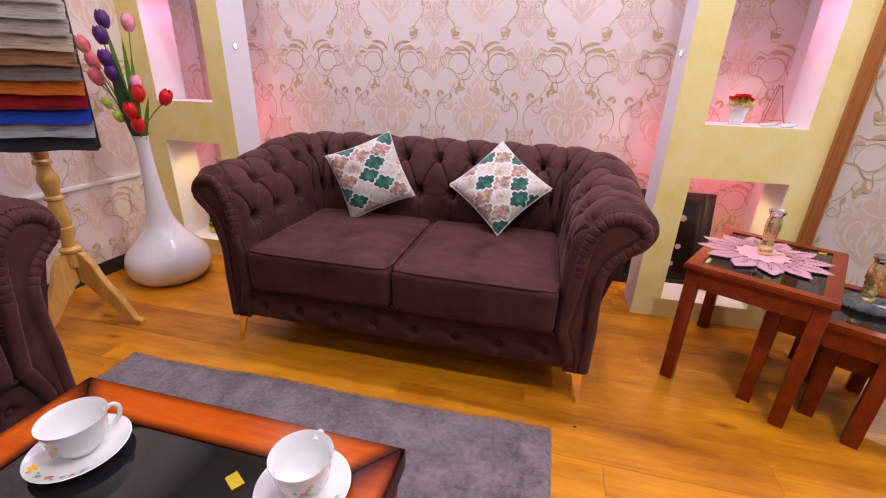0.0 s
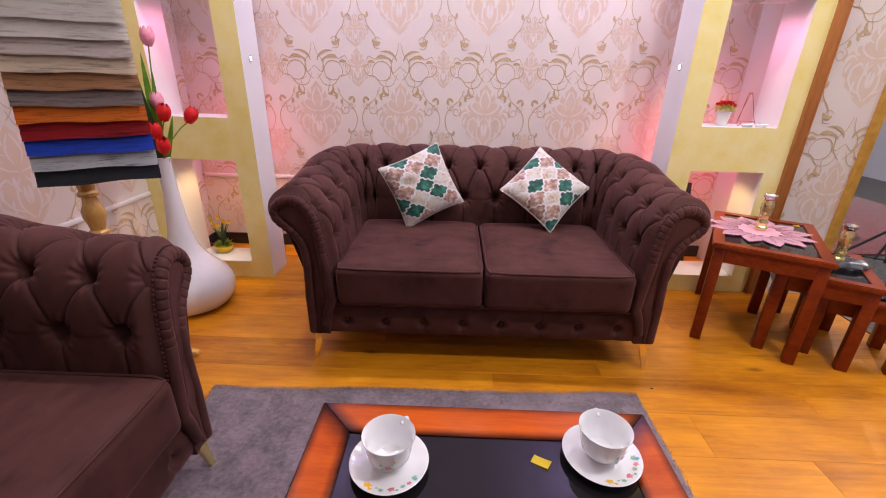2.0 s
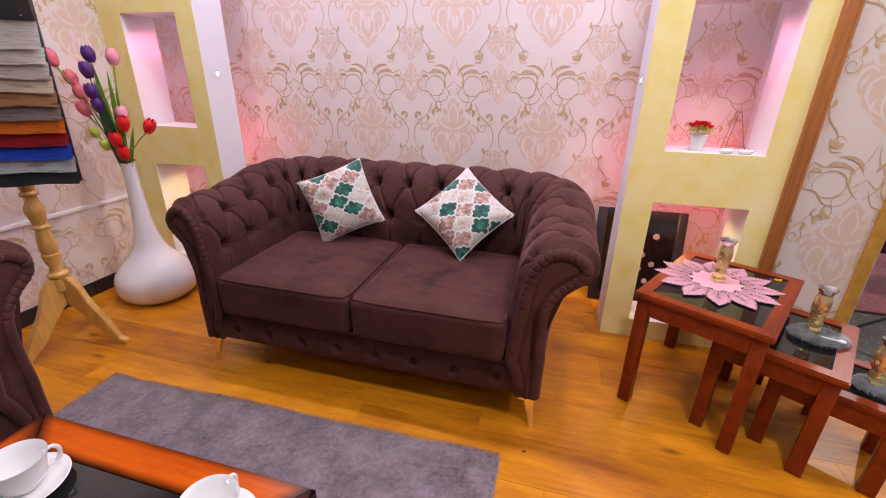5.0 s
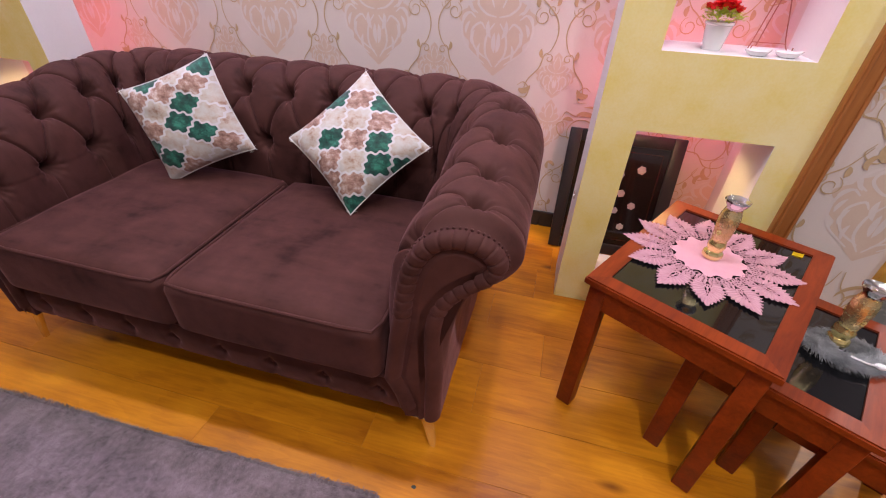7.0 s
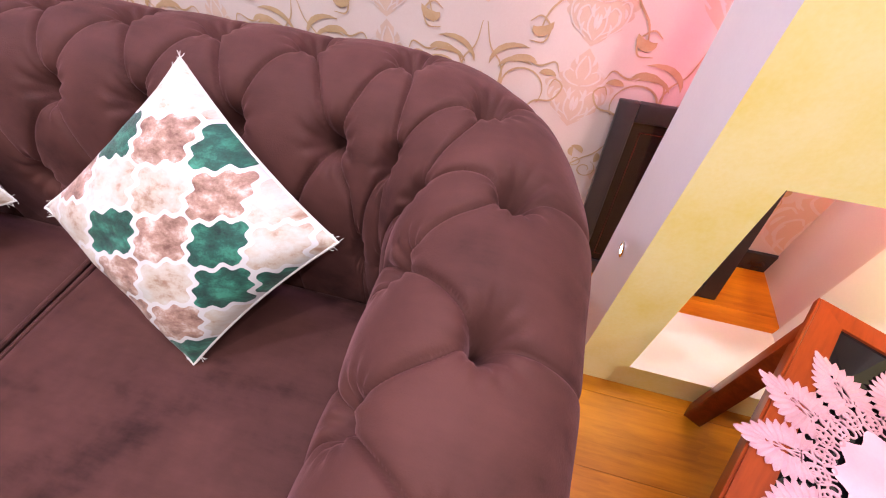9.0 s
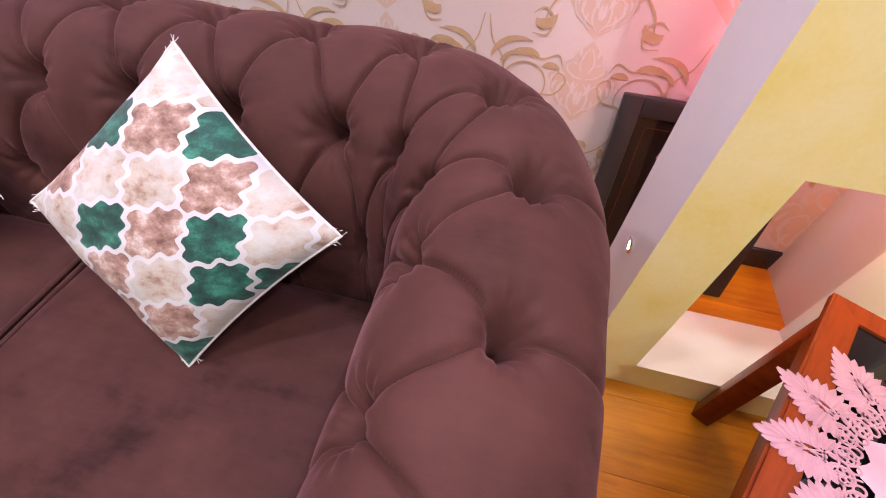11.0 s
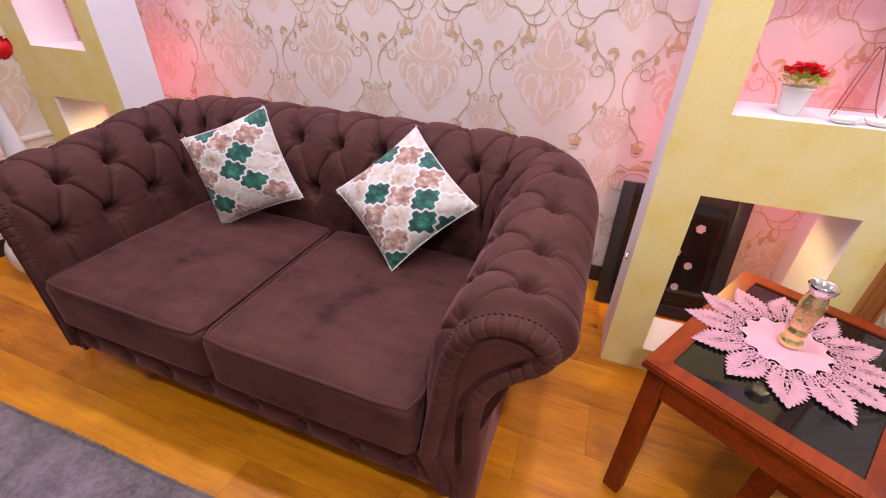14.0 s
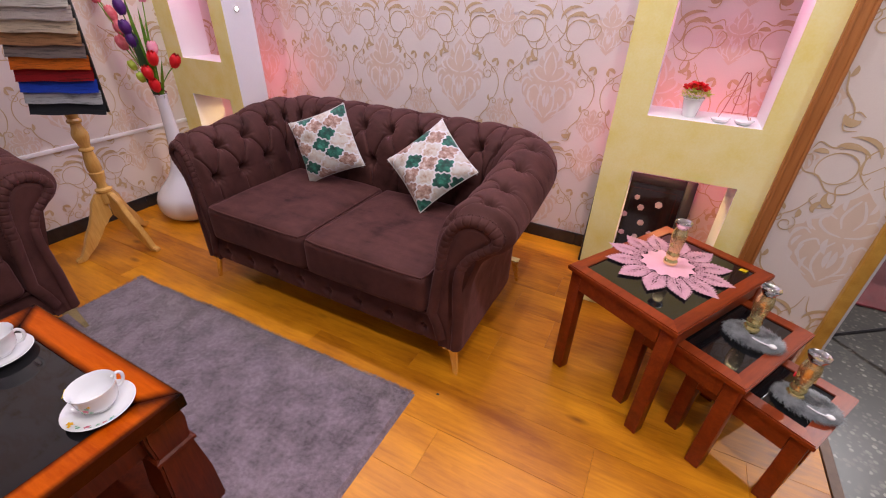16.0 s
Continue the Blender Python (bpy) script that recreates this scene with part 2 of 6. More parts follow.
def velvet(name, dark, light):
    """Short pile whose nap lies this way and that: brushed streaks, pressed patches and a grazing sheen."""
    m, t, s = material(name)
    v = coords(t)
    big, mid, fine = noise_tex(t, v, 5.0, 4.0, 0.6), noise_tex(t, v, 21.0, 4.0, 0.6), noise_tex(t, v, 520.0, 2.0)
    brushed = noise_tex(t, coords(t, "Object", (3.0, 14.0, 5.0)), 2.2, 5.0, 0.65)
    f = maths(t, "ADD", maths(t, "MULTIPLY", big, 0.5), maths(t, "ADD", maths(t, "MULTIPLY", mid, 0.22), maths(t, "MULTIPLY", brushed, 0.28)))
    t.links.new(ramp(t, f, ((0.31, dark), (0.45, tuple(0.35 * a + 0.65 * b for a, b in zip(dark, light))), (0.62, light))), s.inputs["Base Color"])
    s.inputs["Roughness"].default_value = 0.7
    t.links.new(ramp(t, f, ((0.38, (0.12,) * 3), (0.6, (0.36,) * 3))), s.inputs["Sheen Weight"])
    s.inputs["Sheen Roughness"].default_value = 0.36
    s.inputs["Sheen Tint"].default_value = (0.66, 0.33, 0.36, 1)
    s.inputs["Specular IOR Level"].default_value = 0.12
    nap = maths(t, "ADD", maths(t, "MULTIPLY", mid, 0.45), maths(t, "ADD", maths(t, "MULTIPLY", brushed, 0.35), maths(t, "MULTIPLY", fine, 0.2)))
    bump(t, s, nap, 0.4, 0.004)
    return m


def carpet(name, a, b):
    m, t, s = material(name)
    v = coords(t)
    big, mid, fine = noise_tex(t, v, 9.0, 5.0, 0.7), noise_tex(t, v, 60.0, 3.0), noise_tex(t, v, 330.0, 2.0)
    f = maths(t, "ADD", maths(t, "MULTIPLY", big, 0.5), maths(t, "ADD", maths(t, "MULTIPLY", mid, 0.3), maths(t, "MULTIPLY", fine, 0.2)))
    t.links.new(ramp(t, f, ((0.4, a), (0.6, b))), s.inputs["Base Color"])
    s.inputs["Roughness"].default_value = 0.95
    s.inputs["Sheen Weight"].default_value = 0.4
    bump(t, s, maths(t, "ADD", mid, fine), 0.7, 0.006)
    return m


def terrazzo(name):
    m, t, s = material(name)
    v = coords(t)
    vor = node(t, "ShaderNodeTexVoronoi", Vector=v, Scale=55.0)
    vor.feature = "F1"
    chip = ramp(t, vor.outputs["Color"], ((0.0, (0.03, 0.026, 0.022)), (0.35, (0.045, 0.04, 0.032)), (0.7, (0.1, 0.088, 0.07)), (1.0, (0.26, 0.245, 0.21))))
    edge = ramp(t, vor.outputs["Distance"], ((0.35, (1, 1, 1)), (0.5, (0, 0, 0))))
    base = ramp(t, noise_tex(t, v, 3.0), ((0.3, (0.03, 0.027, 0.023)), (0.7, (0.056, 0.05, 0.041))))
    t.links.new(mix(t, edge, base, chip), s.inputs["Base Color"])
    s.inputs["Roughness"].default_value = 0.35
    return m


GREEN_CELLS = ((3, 4), (1, 4), (3, 2), (1, 2), (3, 1), (4, 1), (2, -1), (3, -1), (0, 0), (1, 6))
BROWN_CELLS = ((0, 3), (3, 3), (5, 3), (2, 4), (2, 2), (1, 1), (2, 0), (4, 5), (1, 0), (4, -1), (5, 1), (0, 4))


def lattice_print(name):
    """Watercolour ogee lattice of green, brown and cream cells with white lines; one unit of the net is one cell."""
    m, t, s = material(name)
    tc = t.nodes.new("ShaderNodeTexCoord")
    sep = node(t, "ShaderNodeSeparateXYZ", Vector=tc.outputs["UV"])
    x, y = sep.outputs[0], sep.outputs[1]
    wash = noise_tex(t, tc.outputs["UV"], 2.4, 6.0, 0.7)
    soft = noise_tex(t, tc.outputs["UV"], 1.1, 3.0, 0.6)

    def wave(k, amp, times):
        return maths(t, "MULTIPLY", maths(t, "SINE", maths(t, "MULTIPLY", k, TAU * times)), amp)
    ragged = maths(t, "MULTIPLY", maths(t, "SUBTRACT", noise_tex(t, tc.outputs["UV"], 9.0, 3.0), 0.5), 0.05)
    u = maths(t, "ADD", maths(t, "ADD", x, maths(t, "ADD", wave(y, 0.06, 1), wave(y, 0.045, 3))), ragged)
    w = maths(t, "ADD", maths(t, "ADD", y, maths(t, "ADD", wave(x, 0.06, 1), wave(x, 0.045, 3))), ragged)
    du = maths(t, "ABSOLUTE", maths(t, "SUBTRACT", maths(t, "FRACT", u), 0.5))
    dw = maths(t, "ABSOLUTE", maths(t, "SUBTRACT", maths(t, "FRACT", w), 0.5))
    line = maths(t, "GREATER_THAN", maths(t, "MAXIMUM", du, dw), 0.445)
    fu, fw = maths(t, "FLOOR", u), maths(t, "FLOOR", w)

    def among(cells):
        total = None
        for a, b in cells:
            one = maths(t, "MULTIPLY", maths(t, "COMPARE", fu, a, 0.3), maths(t, "COMPARE", fw, b, 0.3))
            total = one if total is None else maths(t, "MAXIMUM", total, one)
        return total
    green = ramp(t, wash, ((0.34, (0.002, 0.022, 0.02)), (0.5, (0.008, 0.085, 0.06)), (0.66, (0.04, 0.25, 0.17))))
    brown = ramp(t, wash, ((0.36, (0.16, 0.075, 0.055)), (0.52, (0.4, 0.24, 0.19)), (0.68, (0.7, 0.62, 0.58))))
    cream = ramp(t, maths(t, "ADD", maths(t, "MULTIPLY", wash, 0.6), maths(t, "MULTIPLY", soft, 0.4)),
                 ((0.38, (0.34, 0.2, 0.14)), (0.46, (0.52, 0.43, 0.36)), (0.57, (0.57, 0.55, 0.52))))
    c = mix(t, among(BROWN_CELLS), cream, brown)
    c = mix(t, among(GREEN_CELLS), c, green)
    c = mix(t, line, c, (0.63, 0.61, 0.63))
    t.links.new(c, s.inputs["Base Color"])
    s.inputs["Roughness"].default_value = 0.7
    s.inputs["Sheen Weight"].default_value = 0.15
    weave = noise_tex(t, tc.outputs["UV"], 60.0, 2.0)
    bump(t, s, maths(t, "ADD", weave, wash), 0.3, 0.002)
    return m


def glow(name, colour, strength):
    m, t, s = material(name)
    s.inputs["Base Color"].default_value = (*colour, 1)
    s.inputs["Emission Color"].default_value = (*colour, 1)
    s.inputs["Emission Strength"].default_value = strength
    return m


M_PLANK = oak_plank("laminate_oak")
M_CHERRY = wood("cherry_wood", (0.11, 0.013, 0.003), (0.28, 0.044, 0.007), 0.34, 1, 2.2, 0.0, 0.05, 0.25)
M_BURST = wood("sunburst_wood", (0.34, 0.042, 0.001), (0.62, 0.115, 0.003), 0.24, 0, 2.2, 0.0, 0.05, 0.1)


def sunburst(m):
    """Lacquer sprayed dark towards the rails' edges and mitres, by the rails' own net."""
    t = m.node_tree
    s = t.nodes["Principled BSDF"]
    base = s.inputs["Base Color"].links[0].from_socket
    sep = node(t, "ShaderNodeSeparateXYZ", Vector=t.nodes.new("ShaderNodeTexCoord").outputs["UV"])
    wob = maths(t, "MULTIPLY", maths(t, "SUBTRACT", noise_tex(t, coords(t), 9.0), 0.5), 0.1)

    def near(v):
        return maths(t, "MINIMUM", v, maths(t, "SUBTRACT", 1.0, v))
    across = ramp(t, maths(t, "ADD", near(sep.outputs[1]), wob), ((0.02, (0.1, 0.08, 0.1)), (0.24, (1, 1, 1))))
    along = ramp(t, maths(t, "ADD", near(sep.outputs[0]), maths(t, "MULTIPLY", wob, 0.3)), ((0.005, (0.1, 0.08, 0.1)), (0.06, (1, 1, 1))))
    t.links.new(mix(t, 1.0, mix(t, 1.0, base, across, "MULTIPLY"), along, "MULTIPLY"), s.inputs["Base Color"])


sunburst(M_BURST)
M_BURST_DARK = wood("sunburst_wood_dark", (0.05, 0.008, 0.003), (0.16, 0.024, 0.005), 0.32, 2, 2.2, 0.0, 0.05, 0.22)
M_PINE = wood("varnished_pine", (0.5, 0.24, 0.05), (0.78, 0.48, 0.14), 0.25, 2, 2.0, 0.4, 0.05)
M_TRIM = wood("stained_trim", (0.3, 0.1, 0.022), (0.5, 0.2, 0.055), 0.45, 2, 2.0, 0.1, 0.05)
M_MAHOGANY = wood("mahogany", (0.03, 0.006, 0.004), (0.09, 0.016, 0.009), 0.25, 2, 2.0, 0.4, 0.05)
M_GOLDTRIM = simple("gold_paint_trim", (0.45, 0.22, 0.03), (0.66, 0.38, 0.07), 0.45, 0.2, 20, 200, 0.1)
M_VELVET = velvet("brown_velvet", (0.013, 0.0045, 0.0044), (0.088, 0.0335, 0.029))
M_PAPER = simple("wallpaper_ground", (0.67, 0.585, 0.545), (0.75, 0.675, 0.635), 0.6, 0, 2.0, 260, 0.2)
M_DAMASK = simple("wallpaper_damask", (0.65, 0.5, 0.4), (0.7, 0.56, 0.46), 0.5, 0, 14.0, 200, 0.25)
M_DAMASKLIGHT = simple("wallpaper_damask_vein", (0.68, 0.6, 0.57), (0.76, 0.68, 0.65), 0.5, 0, 14.0, 200, 0.25)
M_GILT = simple("wallpaper_gilt", (0.5, 0.35, 0.19), (0.59, 0.44, 0.27), 0.45, 0.0, 30.0, 300, 0.3)
M_YELLOW = simple("cream_yellow_paint", (0.81, 0.68, 0.2), (0.87, 0.79, 0.42), 0.75, 0, 9.0, 140, 0.25)
M_WHITE = simple("white_paint", (0.76, 0.74, 0.75), (0.82, 0.81, 0.82), 0.6, 0, 3.0, 120, 0.1)
M_CEILING = simple("ceiling_paint", (0.6, 0.58, 0.56), (0.66, 0.64, 0.62), 0.8, 0, 2.0, 80, 0.1)
M_GREYWALL = simple("grey_paint", (0.5, 0.48, 0.53), (0.58, 0.56, 0.61), 0.8, 0, 1.0, 60, 0.1)
M_SKIRT = simple("black_skirting_tile", (0.012, 0.012, 0.014), (0.03, 0.03, 0.033), 0.15, 0, 8, 60, 0.05)
M_RUG = carpet("grey_rug_pile", (0.09, 0.064, 0.076), (0.285, 0.212, 0.25))
M_REDRUG = carpet("red_carpet", (0.09, 0.006, 0.008), (0.2, 0.016, 0.02))
M_TERRAZZO = terrazzo("terrazzo")
M_GLASSTOP = simple("black_glass", (0.004, 0.004, 0.005), (0.01, 0.01, 0.011), 0.04, 0, 3, 40, 0.0, 0.3, 0.02)
M_BRASS = simple("polished_brass", (0.88, 0.72, 0.26), (0.96, 0.84, 0.42), 0.16, 0.85, 12, 100, 0.05)
M_CHROME = simple("chrome", (0.75, 0.75, 0.74), (0.85, 0.85, 0.84), 0.12, 1.0, 12, 100, 0.05)
M_VASE = simple("white_glazed_ceramic", (0.74, 0.72, 0.75), (0.8, 0.79, 0.81), 0.08, 0, 4, 60, 0.0, 0.6, 0.04)
M_CHINA = simple("white_china", (0.78, 0.78, 0.79), (0.83, 0.83, 0.84), 0.1, 0, 5, 60, 0.0, 0.5, 0.04)
M_LACE = simple("pink_lace", (0.45, 0.22, 0.28), (0.58, 0.33, 0.38), 0.8, 0, 40, 400, 0.5)
M_SATIN = simple("pink_satin", (0.68, 0.34, 0.43), (0.75, 0.41, 0.5), 0.5, 0, 20, 300, 0.2)
M_FUR = simple("grey_fur", (0.05, 0.055, 0.06), (0.42, 0.43, 0.45), 0.8, 0, 30, 300, 0.0)
M_BLACK = simple("black_satin", (0.012, 0.011, 0.012), (0.03, 0.028, 0.028), 0.35, 0, 9, 90, 0.1)
M_PRINT = lattice_print("ogee_lattice_cloth")
M_SEAM = simple("white_thread", (0.6, 0.57, 0.55), (0.74, 0.72, 0.71), 0.8, 0, 60, 300, 0.3)
M_YELLOWTAG = simple("yellow_sticker", (0.92, 0.66, 0.01), (0.95, 0.74, 0.02), 0.5, 0, 9, 90, 0.0)
M_STEEL = simple("edge_strip_metal", (0.1, 0.055, 0.035), (0.17, 0.1, 0.065), 0.5, 0.1, 30, 200, 0.1)
M_RED = simple("red_petal", (0.62, 0.004, 0.008), (0.82, 0.014, 0.022), 0.5, 0, 40, 200, 0.1)
M_PINKPETAL = simple("pink_petal", (0.75, 0.16, 0.28), (0.85, 0.45, 0.52), 0.5, 0, 40, 200, 0.1)
M_PURPLE = simple("purple_petal", (0.04, 0.005, 0.09), (0.1, 0.014, 0.19), 0.5, 0, 40, 200, 0.1)
M_LEAF = simple("leaf_green", (0.08, 0.22, 0.012), (0.22, 0.42, 0.04), 0.5, 0, 30, 200, 0.1)
M_DARKLEAF = simple("leaf_dark_green", (0.012, 0.05, 0.015), (0.04, 0.11, 0.03), 0.45, 0, 30, 200, 0.1)
M_LIMELEAF = simple("leaf_lime", (0.36, 0.5, 0.03), (0.6, 0.7, 0.09), 0.5, 0, 30, 200, 0.1)
M_YELLOWPETAL = simple("yellow_petal", (0.8, 0.45, 0.01), (0.9, 0.62, 0.03), 0.5, 0, 30, 200, 0.1)
M_POTYELLOW = simple("yellow_glaze", (0.75, 0.47, 0.0), (0.85, 0.6, 0.01), 0.2, 0, 8, 90, 0.0, 0.4)
M_FLOWERPINK = simple("pale_pink_inlay", (0.36, 0.27, 0.27), (0.5, 0.4, 0.4), 0.4, 0, 30, 200, 0.1)
M_BLUE = simple("blue_enamel", (0.03, 0.14, 0.4), (0.06, 0.22, 0.55), 0.4, 0, 30, 200, 0.0)
M_DIFFUSER = glow("lamp_white", (1.0, 0.97, 0.95), 12.0)
M_PINKLAMP = glow("lamp_pink", (1.0, 0.12, 0.45), 10.0)

# ---- structure ----
LEFT, RIGHT, BACK, FACE, PIERBACK = -1.83, 1.955, 1.29, 0.755, 0.96
IN_L, IN_R, TRIM_X = -1.195, 0.993, 1.595
HIGH, FRONT, HALL = 2.7, -3.6, 5.4

structure("subfloor", boxm(LEFT - 0.1, RIGHT, FRONT - 0.1, BACK + 0.1, -0.12, -0.012), M_BLACK, "dark screed under the laminate floor", "floor")
structure("floor_hall", boxm(RIGHT, HALL, FRONT - 0.1, 4.6, -0.12, -0.002), M_TERRAZZO, "speckled grey terrazzo floor of the hall", "floor")
structure("floor_edge_strip", boxm(RIGHT - 0.004, RIGHT + 0.03, FRONT, FACE, -0.01, 0.006, 0.002), M_STEEL, "brown metal strip along the laminate's edge", "trim")
structure("ceiling", boxm(LEFT - 0.1, HALL + 0.1, FRONT - 0.1, 4.7, HIGH, HIGH + 0.1), M_CEILING, "plain white ceiling", "ceiling")
wall_back = structure("wall_back", boxm(LEFT - 0.1, RIGHT + 0.05, BACK, BACK + 0.12, 0, HIGH), M_PAPER, "pale pink wall with gilt damask wallpaper", "wall")
wall_left = structure("wall_left", boxm(LEFT - 0.12, LEFT, FRONT, BACK, 0, HIGH), M_PAPER, "cream side wall with gilt damask wallpaper", "wall")
# unseen wall, added to close the room and set its bounce light
structure("wall_front", boxm(LEFT - 0.1, HALL + 0.1, FRONT - 0.12, FRONT, 0, HIGH), M_GREYWALL, "plain grey wall added out of view behind the seating", "wall")
structure("wall_hall", boxm(HALL, HALL + 0.12, FRONT, 4.6, 0, HIGH), M_GREYWALL, "grey wall of the hall", "wall")
structure("wall_hall_back", boxm(RIGHT + 0.05, HALL, 4.5, 4.62, 0, HIGH), M_GREYWALL, "grey painted wall at the hall's end", "wall")


def cut_block(x0, x1, holes, y0, y1, z1):
    """A wall slab with rectangular holes, as one clean skin."""
    xs = sorted({x0, x1, *[h[0] for h in holes], *[h[1] for h in holes]})
    zs = sorted({0, z1, *[h[2] for h in holes], *[h[3] for h in holes]})

    def solid(i, k):
        if not (0 <= i < len(xs) - 1 and 0 <= k < len(zs) - 1):
            return False
        cx, cz = (xs[i] + xs[i + 1]) / 2, (zs[k] + zs[k + 1]) / 2
        return not any(h[0] < cx < h[1] and h[2] < cz < h[3] for h in holes)
    bm = bmesh.new()

    def quad(*ps):
        return bm.faces.new([bm.verts.new(p) for p in ps])
    for i in range(len(xs) - 1):
        for k in range(len(zs) - 1):
            if not solid(i, k):
                continue
            a, b, c, d = xs[i], xs[i + 1], zs[k], zs[k + 1]
            quad((a, y0, c), (b, y0, c), (b, y0, d), (a, y0, d))
            quad((b, y1, c), (a, y1, c), (a, y1, d), (b, y1, d))
            if not solid(i - 1, k):
                quad((a, y1, c), (a, y0, c), (a, y0, d), (a, y1, d)).material_index = 1
            if not solid(i + 1, k):
                quad((b, y0, c), (b, y1, c), (b, y1, d), (b, y0, d)).material_index = 1
            if not solid(i, k - 1):
                quad((a, y1, c), (b, y1, c), (b, y0, c), (a, y0, c)).material_index = 1
            if not solid(i, k + 1):
                quad((a, y0, d), (b, y0, d), (b, y1, d), (a, y1, d)).material_index = 1
    bmesh.ops.remove_doubles(bm, verts=bm.verts, dist=1e-5)
    return bm


NICHE_L, NICHE_R = (-1.675, -1.312), (1.117, 1.495)
pier_left = structure("wall_pier_left", cut_block(LEFT, IN_L, [(*NICHE_L, 0.1, 0.698), (*NICHE_L, 0.918, 1.497)], FACE, PIERBACK, HIGH),
                      [M_YELLOW, M_WHITE], "cream yellow partition with two open niches and white reveals", "wall")
pier_right = structure("wall_pier_right", cut_block(IN_R, TRIM_X, [(*NICHE_R, 0.1, 0.702), (*NICHE_R, 0.928, 1.505)], FACE, PIERBACK, HIGH),
                       [M_YELLOW, M_WHITE], "cream yellow partition with two open niches and white reveals", "wall")
wall_right = structure("wall_right", boxm(TRIM_X, RIGHT, FACE + 0.004, BACK, 0, HIGH), M_PAPER, "white wall panel with gilt damask wallpaper", "wall")
for nm, ya, yb, xa, xb, lab in (("trim_brown", FACE - 0.02, FACE + 0.004, TRIM_X - 0.005, TRIM_X + 0.05, "brown stained wooden trim strip up the wall"),):
    bm = boxm(xa, xb, ya, yb, 0, HIGH, 0.004)
    for e in (xa + 0.009, xb - 0.009):
        box(bm, e - 0.005, e + 0.005, ya - 0.005, ya + 0.001, 0, HIGH, 0.002, 1)
    structure(nm, bm, M_TRIM, lab, "trim", True)
structure("trim_gold", boxm(RIGHT - 0.012, RIGHT + 0.03, FACE - 0.02, FACE + 0.01, 0, HIGH, 0.004), M_GOLDTRIM, "gold painted trim strip at the wall's end", "trim")
structure("wall_hall_return", boxm(RIGHT, RIGHT + 0.05, FACE + 0.01, 4.5, 0, HIGH), M_GREYWALL, "grey return wall to the hall", "wall")

# black tile skirting
skirt = structure("baseboard", boxm(LEFT + 0.002, RIGHT - 0.02, BACK - 0.004, BACK - 0.001, 0, 0.078), M_SKIRT, "black glossy tile skirting", "baseboard")
x = LEFT + 0.016
while x < TRIM_X - 0.02:
    part("tile", boxm(x, min(x + 0.297, TRIM_X - 0.003), BACK - 0.014, BACK - 0.002, 0, 0.08, 0.0015, 1), M_SKIRT, skirt)
    x += 0.3
y = FRONT + 0.01
while y < BACK - 0.02:
    part("tile", boxm(LEFT + 0.001, LEFT + 0.012, y, min(y + 0.297, BACK - 0.016), 0, 0.08, 0.0015, 1), M_SKIRT, skirt)
    y += 0.3
rail = bmesh.new()
box(rail, LEFT + 0.0005, LEFT + 0.012, FRONT, FACE - 0.003, 0.492, 0.516, 0.004)
structure("dado_rail", rail, M_WHITE, "slim white dado rail along the papered wall", "trim", True)
for xa, xb in ((LEFT + 0.014, -0.6),):
    structure("dado_rail_back", boxm(xa, xb, BACK - 0.012, BACK - 0.003, 0.482, 0.506, 0.004), M_WHITE, "slim white dado rail on the back wall", "trim", True)

# ---- wallpaper ----
PU, PV = 0.527, 0.663


def spiral(cx, cy, r0, a0, turns, shrink=0.25, n=14):
    return [(cx + r0 * (1 - (1 - shrink) * k / n) * math.cos(a0 + turns * TAU * k / n),
             cy + r0 * (1 - (1 - shrink) * k / n) * math.sin(a0 + turns * TAU * k / n)) for k in range(n + 1)]


def strip(out, pts, width):
    """A flat band along a line as one run of joined points; width gives its half-width at 0..1."""
    m, left, right = len(pts), [], []
    for i, (x, y) in enumerate(pts):
        (x0, y0), (x1, y1) = pts[max(i - 1, 0)], pts[min(i + 1, m - 1)]
        d = math.hypot(x1 - x0, y1 - y0) or 1
        nx, ny, w = -(y1 - y0) / d, (x1 - x0) / d, width(i / (m - 1))
        left.append((x + nx * w, y + ny * w))
        right.append((x - nx * w, y - ny * w))
    out.append([[left[i], right[i], right[i + 1], left[i + 1]] for i in range(m - 1)])


def ribbon(out, pts, w):
    strip(out, pts, lambda t: w * (0.35 + 0.65 * math.sin(math.pi * min(max(t, 0.02), 0.98)) ** 0.6))


def leaf2d(out, x, y, ang, ln, wd, bend=0.0, n=7):
    strip(out, [(x + ln * k / n * math.cos(ang + bend * k / n), y + ln * k / n * math.sin(ang + bend * k / n)) for k in range(n + 1)],
          lambda t: wd * math.sin(math.pi * t) ** 0.8 + 0.0006)


def line2d(points, n=5):
    return [(p.x, p.y) for p in curve_points([(a, b, 0) for a, b in points], n)]


